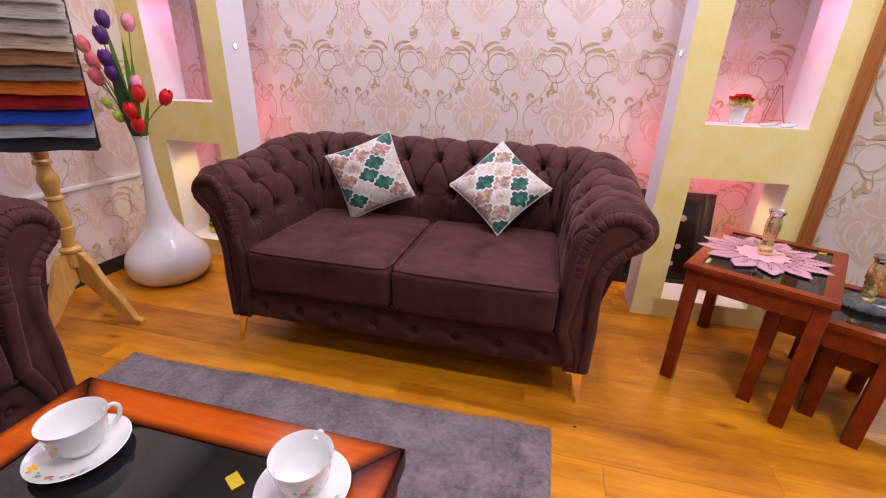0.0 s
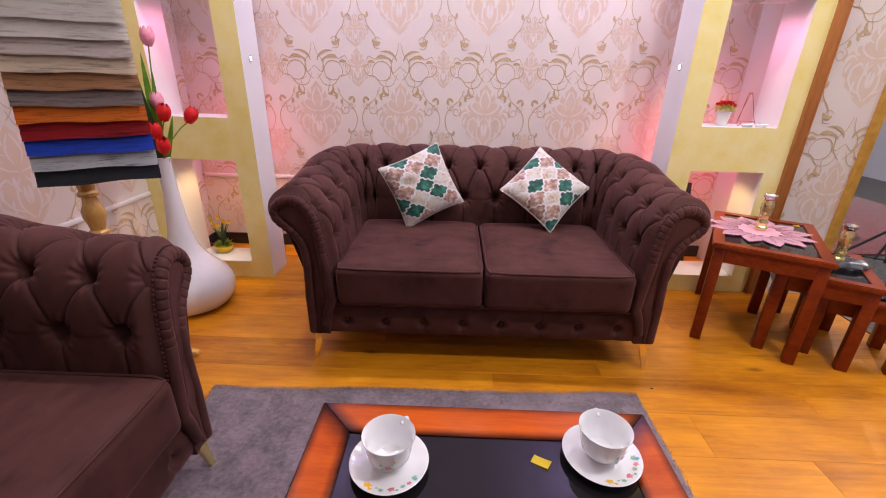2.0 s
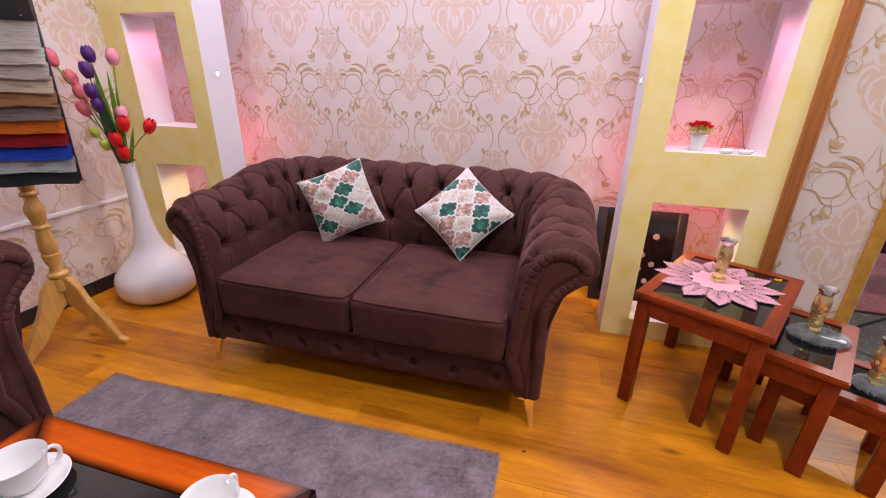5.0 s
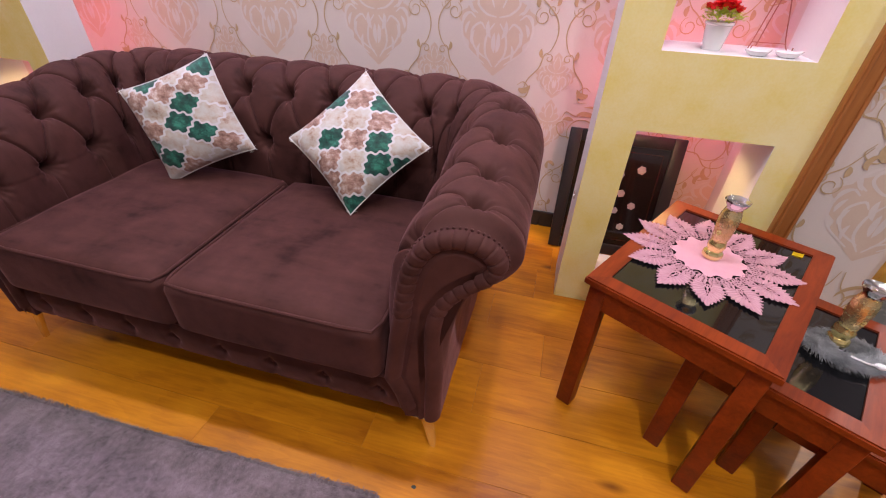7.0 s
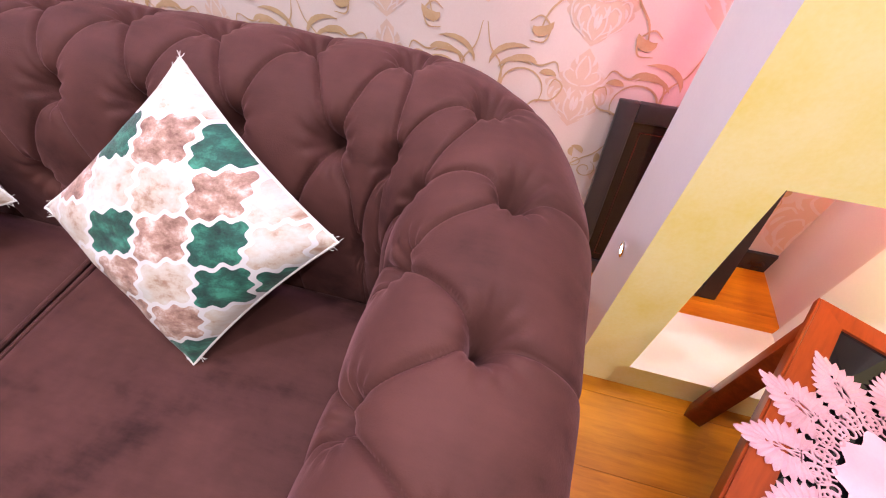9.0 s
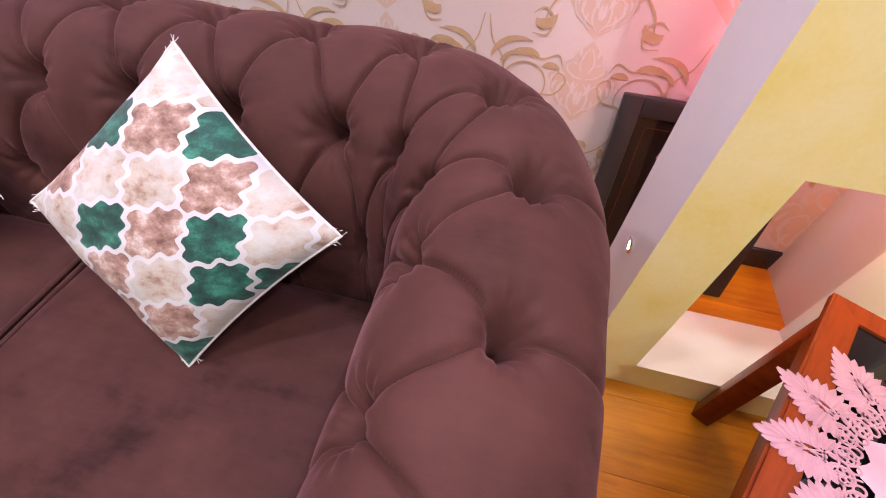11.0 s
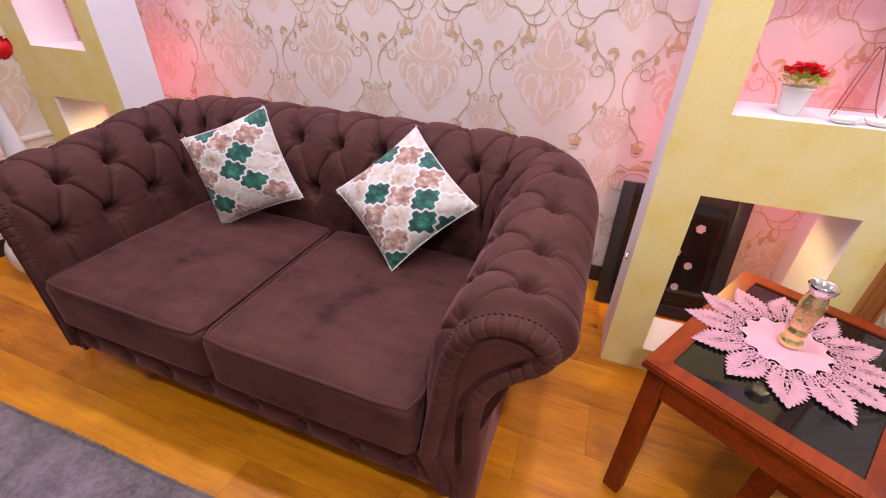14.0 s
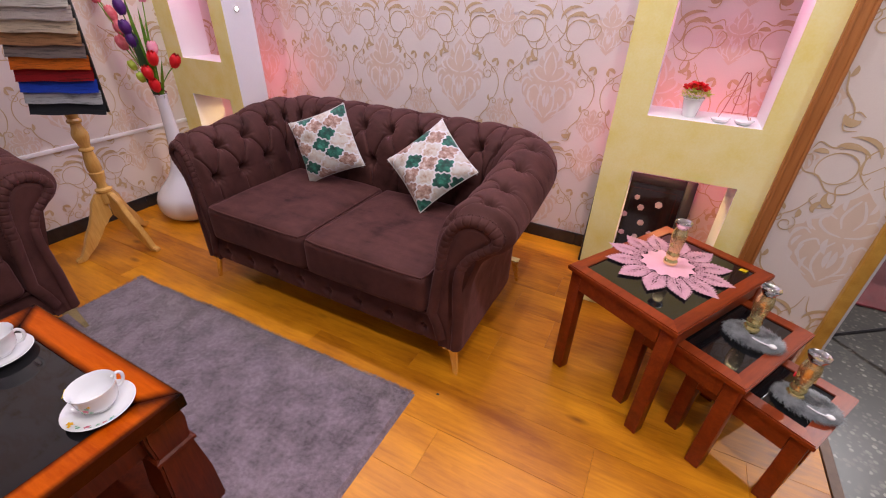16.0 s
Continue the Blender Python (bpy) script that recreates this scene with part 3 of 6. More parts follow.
def gilt_motif():
    """One half of the gilt scrollwork round the axis u = 0; the other half is its mirror."""
    q = []
    W = 0.0026
    ribbon(q, spiral(0.113, 0, 0.06, -0.6, 1.0, 0.86, 26), W)
    ribbon(q, line2d([(0.018, -0.012), (0.05, -0.075), (0.11, -0.08), (0.155, -0.03), (0.2, -0.02), (0.222, 0.02), (0.2, 0.04), (0.188, 0.02)]), W)
    ribbon(q, line2d([(0.0, 0.03), (0.045, -0.005), (0.06, 0.06), (0.1, 0.09), (0.15, 0.07), (0.19, 0.085), (0.205, 0.06)]), W)
    ribbon(q, line2d([(0.05, -0.03), (0.09, -0.06), (0.075, -0.115), (0.11, -0.145), (0.145, -0.12), (0.13, -0.09)]), W * 0.8)
    ribbon(q, line2d([(0.008, -0.05), (0.03, -0.03), (0.055, 0.01), (0.05, 0.06), (0.02, 0.1), (0.006, 0.16)]), W * 0.9)
    leaf2d(q, 0.02, 0.055, 1.45, 0.115, 0.007, -0.95)
    leaf2d(q, 0.045, 0.05, 1.1, 0.09, 0.0055, -0.9)
    leaf2d(q, 0.085, 0.07, 0.9, 0.06, 0.009, -0.8)
    leaf2d(q, 0.155, 0.05, 0.6, 0.045, 0.008, -0.6)
    leaf2d(q, 0.07, -0.13, -0.6, 0.06, 0.009, 1.6)
    leaf2d(q, 0.115, -0.165, 0.5, 0.05, 0.008, 1.4)
    # down to the narrow point below
    ribbon(q, line2d([(0.13, -0.1), (0.165, -0.16), (0.2, -0.19), (0.235, -0.23), (0.247, -0.28), (0.235, -0.33), (0.215, -0.36)]), W)
    ribbon(q, spiral(0.178, -0.225, 0.032, 1.9, 1.25, 0.3, 20), W * 0.8)
    ribbon(q, spiral(0.213, -0.2, 0.022, 0.2, -1.1, 0.3, 16), W * 0.7)
    leaf2d(q, 0.16, -0.16, -2.2, 0.035, 0.008, 0.6)
    leaf2d(q, 0.2, -0.17, 1.3, 0.04, 0.008, -0.8)
    leaf2d(q, 0.225, -0.185, 0.6, 0.035, 0.007, 0.9)
    # up to the narrow point above
    ribbon(q, line2d([(0.115, 0.13), (0.15, 0.13), (0.16, 0.165), (0.135, 0.19), (0.11, 0.175)]), W * 0.9)
    ribbon(q, line2d([(0.135, 0.14), (0.15, 0.2), (0.19, 0.25), (0.205, 0.3), (0.22, 0.31)]), W)
    leaf2d(q, 0.118, 0.165, -1.2, 0.05, 0.012, 1.5)
    ribbon(q, spiral(0.226, 0.29, 0.018, 2.6, -1.1, 0.3, 14), W * 0.8)
    leaf2d(q, 0.2, 0.29, 2.4, 0.035, 0.007, -0.6)
    return q


HEARTS = ((0.0, -0.26, 0.165, 0.4), (1.0, 0.02, 0.09, 0.22), (1.0, 0.225, 0.085, 0.18))


def heart_width(t, w):
    """Half-width of a damask figure with scalloped edges, from its foot at 0 over its broad shoulders to the finial at 1."""
    body = np.interp(t, [0, 0.1, 0.25, 0.45, 0.58, 0.66, 0.72, 0.8, 0.9, 1.0], [0.02, 0.3, 0.68, 0.96, 1.0, 0.78, 0.4, 0.42, 0.24, 0.0])
    return float(w * body * (0.86 + 0.14 * abs(math.sin(t * 20))))


def damask_motif():
    """One half of the pale figures: a large heart on the axis and small ones between the scrolls."""
    q = []
    for at, cy, w, h in HEARTS:
        n, quads = 40, []
        for k in range(n):
            t0, t1 = k / n, (k + 1) / n
            w0, w1, y0, y1 = heart_width(t0, w), heart_width(t1, w), cy + h * (t0 - 0.5), cy + h * (t1 - 0.5)
            if at:
                quads.append([(PU / 2 - w0, y0), (PU / 2, y0), (PU / 2, y1), (PU / 2 - w1, y1)])
            else:
                quads.append([(0.0, y0), (w0, y0), (w1, y1), (0.0, y1)])
        q.append(quads)
    return q


def vein_motif():
    """Pale lines drawn in the damask figures."""
    q = []
    for at, cy, w, h in HEARTS:
        s, sg, ox = h / 0.36, (-1 if at else 1), (PU / 2 if at else 0.0)

        def pt(x, y):
            return ox + sg * x * s, cy + y * s
        for pts in ([(0.004, -0.15), (0.03, -0.1), (0.028, -0.04), (0.008, 0.0)], [(0.012, -0.13), (0.06, -0.09), (0.075, -0.03), (0.05, 0.0), (0.035, -0.02)],
                    [(0.03, -0.14), (0.09, -0.08), (0.105, -0.01), (0.085, 0.03), (0.065, 0.015)], [(0.004, 0.02), (0.035, 0.03), (0.06, 0.06), (0.05, 0.09), (0.03, 0.08)],
                    [(0.012, 0.05), (0.022, 0.085), (0.015, 0.12), (0.003, 0.15)], [(0.06, 0.03), (0.085, 0.055), (0.07, 0.085), (0.05, 0.1)]):
            ribbon(q, line2d([pt(1.25 * p[0], p[1]) for p in pts], 4), 0.0042 * s)
        leaf2d(q, *pt(0.004, -0.1), math.pi / 2 + sg * -0.25, 0.07 * s, 0.008 * s, 0.2 * sg)
        for x, y, ang, ln in ((0.09, -0.075, -0.35, 0.05), (0.115, -0.04, -0.2, 0.045), (0.13, 0.0, 0.1, 0.04), (0.06, -0.12, -0.5, 0.05), (0.085, 0.03, -0.9, 0.045), (0.03, 0.11, -0.6, 0.04)):
            leaf2d(q, *pt(x, y), math.pi / 2 + sg * ang, ln * s, 0.0055 * s, 0.5 * sg)
        leaf2d(q, *pt(0.02, -0.05), math.pi / 2 + sg * -0.7, 0.06 * s, 0.008 * s, 0.5 * sg)
    return q


def clip_poly(poly, lo, hi, ax):
    for sg, lim in ((1, lo), (-1, hi)):
        out = []
        for i in range(len(poly)):
            a, b = poly[i], poly[(i + 1) % len(poly)]
            da, db = sg * (a[ax] - lim), sg * (b[ax] - lim)
            if da >= 0:
                out.append(a)
            if (da >= 0) != (db >= 0):
                t = da / (da - db)
                out.append((a[0] + (b[0] - a[0]) * t, a[1] + (b[1] - a[1]) * t))
        poly = out
        if len(poly) < 3:
            return []
    return poly


def paper(parent, strips, mat, name, label, place, u0, u1, v0, v1, uc, vc, depth):
    """Printed figures over a stretch of wall, u0..u1 by v0..v1, about an axis at uc, vc; each band lies a hair over the last."""
    verts, faces = [], []
    for i in range(math.floor((u0 - uc) / PU) - 1, math.ceil((u1 - uc) / PU) + 2):
        for k in range(math.floor((v0 - vc) / PV) - 1, math.ceil((v1 - vc) / PV) + 2):
            for sg in (-1, 1):
                for layer, quads in enumerate(strips):
                    d = depth + 0.00003 * layer + (0.000015 if sg > 0 else 0) + 0.000007 * (i % 2)
                    for q in quads:
                        p = [(uc + i * PU + sg * a, vc + k * PV + b) for a, b in q]
                        us, vs = [a for a, _ in p], [b for _, b in p]
                        if max(us) < u0 or min(us) > u1 or max(vs) < v0 or min(vs) > v1:
                            continue
                        if min(us) < u0 or max(us) > u1:
                            p = clip_poly(p, u0, u1, 0)
                        if p and (min(vs) < v0 or max(vs) > v1):
                            p = clip_poly(p, v0, v1, 1)
                        if len(p) < 3:
                            continue
                        faces.append(list(range(len(verts), len(verts) + len(p))))
                        verts.extend(place(a, b, d) for a, b in (p[::-1] if sg < 0 else p))
    me = bpy.data.meshes.new(name)
    me.from_pydata(verts, [], faces)
    me.materials.append(mat)
    ob = new(name, me)
    ob.parent = parent
    return tagged(ob, label, kind="stuff")


GILT, DAMASK, VEIN = gilt_motif(), damask_motif(), vein_motif()
for quads, mat, nm, lab, d in ((DAMASK, M_DAMASK, "damask_figure", "pale peach damask figures of the wallpaper", 0.0006),
                               (VEIN, M_DAMASKLIGHT, "damask_vein", "pale veins of the wallpaper's damask", 0.001),
                               (GILT, M_GILT, "gilt_scroll", "gilt scrollwork of the wallpaper", 0.0022)):
    paper(wall_back, quads, mat, nm, lab, lambda a, b, e: (a, BACK - e, b), LEFT + 0.002, TRIM_X - 0.002, 0.081, 2.4, 0.05, 1.158, d)
    paper(wall_left, quads, mat, nm, lab, lambda a, b, e: (LEFT + e, a, b), -1.6, BACK - 0.002, 0.081, 2.2, 0.1, 1.0, d)
    paper(wall_right, quads, mat, nm, lab, lambda a, b, e: (a, FACE + 0.004 - e, b), TRIM_X + 0.052, RIGHT - 0.014, 0.001, 2.2, 1.86, 0.83, d)


# ---- ceiling lights ----
def ceiling_light(x, y):
    ob = thing("ceiling_light", "round white recessed ceiling downlight", "ceiling light", (x, y, HIGH), 0, "ceiling lights")
    bm = bmesh.new()
    lathe(bm, [(0.04, -0.012), (0.05, -0.013), (0.06, -0.004), (0.061, 0.0), (0.04, 0.0)], 36)
    part("rim", bm, M_WHITE, ob)
    bm = bmesh.new()
    lathe(bm, [(0.01, -0.008), (0.039, -0.008), (0.039, -0.002), (0.01, -0.002)], 28)
    part("diffuser", bm, M_DIFFUSER, ob, "glowing white diffuser")
    return ob


# a fixture for every room lamp, the two added ones included
for lx, ly, power in ROOM_LIGHTS:
    ceiling_light(lx, ly)


def panel_light(x, y):
    ob = thing("panel_light", "square white flush ceiling panel light", "ceiling light", (x, y, HIGH))
    bm = boxm(-0.31, 0.31, -0.31, -0.28, -0.018, 0, 0.002)
    box(bm, -0.31, 0.31, 0.28, 0.31, -0.018, 0, 0.002)
    box(bm, -0.31, -0.28, -0.28, 0.28, -0.018, 0, 0.002)
    box(bm, 0.28, 0.31, -0.28, 0.28, -0.018, 0, 0.002)
    part("frame", bm, M_WHITE, ob)
    part("diffuser", boxm(-0.28, 0.28, -0.28, 0.28, -0.012, -0.004), M_DIFFUSER, ob, "frosted diffuser")


panel_light(3.15, 1.3)


def wall_spot(x, y, z, side):
    """Small round lamp let into a white reveal."""
    ob = thing("reveal_light", "small round chrome lamp let into a white reveal", "wall light", (x, y, z), 0, "reveal lights")
    ob.matrix_basis = pose(x, y, z, 0, 90 * side, 0)
    bm = bmesh.new()
    lathe(bm, [(0.011, 0.0), (0.017, 0.0), (0.018, 0.003), (0.012, 0.005), (0.0105, 0.003)], 24)
    part("ring", bm, M_CHROME, ob)
    bm = bmesh.new()
    lathe(bm, [(0.0105, 0.0005), (0.0105, 0.0035), (0.004, 0.0045)], 20)
    part("lens", bm, M_DIFFUSER, ob, "glowing white lens")


for z in (1.205, 0.41):
    wall_spot(IN_L, 0.848, z, 1)
    wall_spot(IN_R, 0.854, z, -1)


def niche_light(x, z, mat, lab):
    ob = thing("niche_light", lab, "ceiling light", (x, 0.89, z), 0, "niche lights")
    bm = bmesh.new()
    lathe(bm, [(0.022, 0), (0.034, 0), (0.034, -0.004), (0.024, -0.007)][::-1], 24)
    part("ring", bm, M_CHROME, ob)
    bm = bmesh.new()
    lathe(bm, [(0.022, -0.001), (0.022, -0.004), (0.01, -0.006)][::-1], 20)
    part("lens", bm, mat, ob)


for nx, zt in ((-1.49, 1.497), (1.307, 1.505)):
    niche_light(nx, zt, M_PINKLAMP, "small round pink lamp in a niche head")


# ---- sofa ----
SEAT_X, SEAT_Y, ARM_Y = 0.585, 0.56, -0.035
RAKE = 0.23
PROFILE = [(0.0, 0.3), (0.0, 0.42), (0.002, 0.5), (0.01, 0.58), (0.024, 0.645), (0.05, 0.7), (0.09, 0.738), (0.135, 0.752), (0.185, 0.746), (0.23, 0.722),
           (0.262, 0.682), (0.268, 0.635), (0.245, 0.592), (0.205, 0.563), (0.168, 0.527), (0.148, 0.465), (0.138, 0.38), (0.132, 0.28), (0.13, 0.135)]


def rake(o):
    """How far the arm's front falls back at a distance o out from the seat."""
    return 0.012 + RAKE * o


def sofa():
    ob = thing("sofa", "brown velvet two-seat tufted sofa with rolled arms and brass legs", "sofa", group="sofas")
    fine = [(p.x, p.y) for p in curve_points([(a, b, 0) for a, b in PROFILE], 16)]
    # the line of the seat's inner edge, from the right arm's front round the back to the left arm's front
    rad = 0.07
    half = [(SEAT_X, ARM_Y + (SEAT_Y - rad - ARM_Y) * k / 120, 1.0, 0.0, 0.0) for k in range(120)]
    half += [(SEAT_X - rad + rad * math.cos(math.pi * k / 160), SEAT_Y - rad + rad * math.sin(math.pi * k / 160),
              math.cos(math.pi * k / 160), math.sin(math.pi * k / 160), math.sin(math.pi * k / 160) ** 2) for k in range(81)]
    half += [((SEAT_X - rad) * (1 - k / 120), SEAT_Y, 0.0, 1.0, 1.0) for k in range(1, 121)]
    raw = half + [(-a, b, -c, d, e) for a, b, c, d, e in half[-2::-1]]
    KB = 0.28

    def lengths(points):
        out = [0.0]
        for a, b in zip(points, points[1:]):
            out.append(out[-1] + math.dist(a, b))
        return out

    def resample(rows, at, want):
        cols = [np.interp(want, at, [r[k] for r in rows]) for k in range(len(rows[0]))]
        return [tuple(float(c[i]) for c in cols) for i in range(len(want))]
    rawrun = lengths([(a + c * 0.165 * (1 + KB * e), b + d * 0.165 * (1 + KB * e)) for a, b, c, d, e in raw])
    total, lead, PVR, SUB = rawrun[-1], 0.092, 0.145, 64
    PS = (total - 2 * lead) / round((total - 2 * lead) / 0.163)
    first = lead - math.floor(lead / (PS / SUB)) * (PS / SUB)
    run = [0.0] + [first + PS / SUB * k for k in range(1, int((total - first) / (PS / SUB)))] + [total]
    path = resample(raw, rawrun, run)
    finearc = lengths(fine)
    mid = min((i for i in range(len(fine)) if fine[i][1] > 0.7), key=lambda i: abs(fine[i][0] - 0.17))
    dv = 2 * PVR / SUB
    arc = sorted({finearc[mid] + dv * k for k in range(-300, 450) if 0.002 < finearc[mid] + dv * k < finearc[-1] - 0.002} | {0.0, finearc[-1]})
    prof = resample(fine, finearc, arc)
    top_i = min(range(len(prof)), key=lambda i: abs(arc[i] - finearc[mid]))
    out_i = min(range(top_i, len(prof)), key=lambda i: abs(prof[i][1] - 0.6))

    pushed = {}
    prof_o, prof_z, arc = np.array([r[0] for r in prof]), np.array([r[1] for r in prof]), np.array(arc)

    def shape(i, j):
        a, b, c, d, e = path[i]
        bow = 0.0
        s, v = run[i] - lead, arc[top_i] - arc[j]
        if -0.02 < v < 2 * PVR:
            # the pleats bow upwards between the buttons
            p, q = s / PS + v / (2 * PVR), s / PS - v / (2 * PVR)
            bow = 0.011 * (math.sin(math.pi * p) ** 2 + math.sin(math.pi * q) ** 2 - math.sin(math.pi * p) ** 2 * math.sin(math.pi * q) ** 2) * min(1.0, max(0.0, v / 0.04)) * min(1.0, (2 * PVR - v) / 0.03)
        here = arc[j] + bow
        o, z = float(np.interp(here, arc, prof_o)), float(np.interp(here, arc, prof_z))
        o2, z2 = float(np.interp(here + dv, arc, prof_o)), float(np.interp(here + dv, arc, prof_z))
        o1, z1 = float(np.interp(here - dv, arc, prof_o)), float(np.interp(here - dv, arc, prof_z))
        to, tz = o2 - o1, z2 - z1
        ln = math.hypot(to, tz) or 1
        no, nz = -tz / ln, to / ln
        far = min(run[i], total - run[i])
        edge = min(1.0, max(0.0, far / 0.055))
        edge = edge * edge * (3 - 2 * edge)
        p, q = s / PS + v / (2 * PVR), s / PS - v / (2 * PVR)
        dp, dq, ds = abs(p - round(p)), abs(q - round(q)), abs(s / PS - round(s / PS))

        def crease(x):
            return 1 - math.exp(-(x / 0.02) ** 0.85)
        if v > 2 * PVR:
            t = min(1.0, (v - 2 * PVR) / 0.03)
            f = crease(ds) * t + crease(dp) * crease(dq) * (1 - t)
            fade = 0.75
        elif v >= 0:
            f, fade = crease(dp) * crease(dq), 1.0
        else:
            f = crease(ds) * min(1.0, -v / 0.03) + crease(dp) * crease(dq) * max(0.0, 1 + v / 0.03)
            fade = 0.85 * max(0.0, 1 - (arc[j] - arc[top_i]) / (arc[out_i] - arc[top_i])) ** 0.7 if j <= out_i else 0.0
        row, hole = round(v / PVR), 0.0
        if 0 <= row <= 2:
            col = s / PS - 0.5 * (row % 2)
            dist = math.hypot((col - round(col)) * PS, v - row * PVR)
            ang = math.atan2(v - row * PVR, (col - round(col)) * PS)
            hole = 0.064 * math.exp(-(dist / 0.0185) ** 2) + 0.009 * math.exp(-(dist / 0.04) ** 2)
            hole += 0.0026 * math.sin(11 * ang + 3 * row) * math.exp(-((dist - 0.03) / 0.016) ** 2)
        push = (0.0155 * f + 0.0035 * min(1.0, 4 * dp * (1 - dp)) * min(1.0, 4 * dq * (1 - dq)) - 0.012 - hole) * fade * edge + 0.0025 * noise.noise(Vector((run[i] * 9, arc[j] * 9, 3))) * edge
        push -= 0.024 * (1 - edge) * min(1.0, max(0.0, (z - 0.3) / 0.2))
        pushed[i, j] = push
        k = 1 + KB * e
        rise = min(1.0, max(0.0, (far - 0.2) / 0.42))
        lift = max(0.0, (z - 0.44) / 0.31) * (0.058 * rise * rise * (3 - 2 * rise) - 0.008)
        off = o * k + no * push
        fall = max(0.0, 1 - far / 0.3) ** 1.5 * rake(off) * abs(c)
        return Vector((a + c * off, b + d * off + fall, z + lift + nz * push))

    bm = bmesh.new()
    net = [[bm.verts.new(shape(i, j)) for j in range(len(prof))] for i in range(len(path))]
    for i in range(len(path) - 1):
        for j in range(len(prof) - 1):
            a, b, c, d = net[i][j], net[i][j + 1], net[i + 1][j + 1], net[i + 1][j]
            # split each small square along the fold that runs through it
            if pushed[i, j] + pushed[i + 1, j + 1] < pushed[i, j + 1] + pushed[i + 1, j]:
                bm.faces.new((a, b, c))
                bm.faces.new((a, c, d))
            else:
                bm.faces.new((a, b, d))
                bm.faces.new((b, c, d))
    shell = part("tufted_shell", bm, M_VELVET, ob)
    for e in shell.data.attributes:
        if e.name == "sharp_edge":
            shell.data.attributes.remove(e)
            break
    shell.cycles.shadow_terminator_geometry_offset = 0.2
    # covered buttons
    bm = bmesh.new()
    ball(bm, (0, 0, 0), 0.011, 12, 7, (1, 1, 0.55))
    knob = None
    for row in range(0, 3):
        for c in range(-1, int(total / PS) + 2):
            s = (c + 0.5 * (row % 2)) * PS + lead
            if not 0.05 < s < total - 0.05:
                continue
            i = min(range(len(run)), key=lambda i: abs(run[i] - s))
            j = min(range(top_i + 1), key=lambda j: abs(arc[top_i] - arc[j] - row * PVR))
            at = shape(i, j)
            nrm = (shape(min(i + 3, len(path) - 1), j) - shape(max(i - 3, 0), j)).cross(shape(i, min(j + 3, len(prof) - 1)) - shape(i, max(j - 3, 0)))
            m = Matrix.Translation(at) @ (-nrm).to_track_quat("Z", "Y").to_matrix().to_4x4()
            if knob is None:
                knob = part("button", bm, M_VELVET, ob)
                knob.matrix_basis = m
            else:
                shared("button", knob, ob, m)
    # scrolled arm fronts
    for side in (1, -1):
        sparse = [(0.042, 0.135), (0.036, 0.18), (0.022, 0.24)] + [(p.x, p.y) for p in curve_points([(a, b, 0) for a, b in PROFILE], 24)]
        outline = []
        for i, (o, z) in enumerate(sparse):
            (oa, za), (ob_, zb) = sparse[max(i - 1, 0)], sparse[min(i + 1, len(sparse) - 1)]
            ln, sh = math.hypot(ob_ - oa, zb - za), 0.024 * min(1.0, max(0.0, (z - 0.3) / 0.2))
            outline.append(Vector((SEAT_X + o + (zb - za) / ln * sh, z - (ob_ - oa) / ln * sh - 0.008 * max(0.0, (z - 0.44) / 0.31))))
        crest = max(range(len(outline)), key=lambda i: outline[i].y)
        last_i = min(range(crest, len(outline)), key=lambda i: abs(outline[i].y - 0.6))
        bm = bmesh.new()
        rings = []
        for inset, y in ((-0.001, ARM_Y + 0.03), (0.0, ARM_Y - 0.002), (0.03, ARM_Y - 0.006), (0.036, ARM_Y - 0.008), (0.05, ARM_Y - 0.013)):
            ring = []
            for i, p in enumerate(outline):
                a, b = outline[max(i - 1, 0)], outline[min(i + 1, len(outline) - 1)]
                d = (b - a).normalized()
                ring.append(Vector((side * (p.x + d.y * inset), y + rake(p.x + d.y * inset - SEAT_X), max(p.y - d.x * inset, 0.135))))
            rings.append([bm.verts.new(q) for q in ring])
        for r in range(len(rings) - 1):
            for i in range(len(outline) - 1):
                f = [rings[r][i], rings[r][i + 1], rings[r + 1][i + 1], rings[r + 1][i]]
                bm.faces.new(f if side > 0 else f[::-1])
        cap = rings[-1]
        bm.faces.new(cap if side < 0 else cap[::-1])
        bmesh.ops.triangulate(bm, faces=[f for f in bm.faces if len(f.verts) > 4])
        part("arm_front", bm, M_VELVET, ob)
        # gathered band and cord round the scroll
        def at(i, inset, y):
            a, b = outline[max(i - 1, 0)], outline[min(i + 1, len(outline) - 1)]
            d = (b - a).normalized()
            p = outline[i]
            return Vector((side * (p.x + d.y * inset), y + rake(p.x + d.y * inset - SEAT_X), max(p.y - d.x * inset, 0.14)))
        ids = [i for i in range(len(outline)) if outline[i].y > 0.16 or i > crest]
        bm = bmesh.new()
        rows, gone, last = [], 0.0, None
        for i in ids:
            mid_p = at(i, 0.019, ARM_Y)
            gone += (mid_p - last).length if last is not None else 0.0
            last = mid_p
            gap = abs(gone / 0.024 - round(gone / 0.024)) * 0.024
            full = 1 - (0.13 * math.exp(-(gap / 0.0026) ** 2) if mid_p.z > 0.5 else 0.0)
            rows.append([at(i, 0.0185 + 0.0205 * full * math.cos(math.pi * k / 10), ARM_Y - 0.002 - 0.021 * full * math.sin(math.pi * k / 10)) for k in range(11)])
        grid(bm, rows, flip=side > 0)
        part("gathered_band", bm, M_VELVET, ob, "gathered velvet band round the scrolled arm front")
        bm = bmesh.new()
        acc, last = 0.0, None
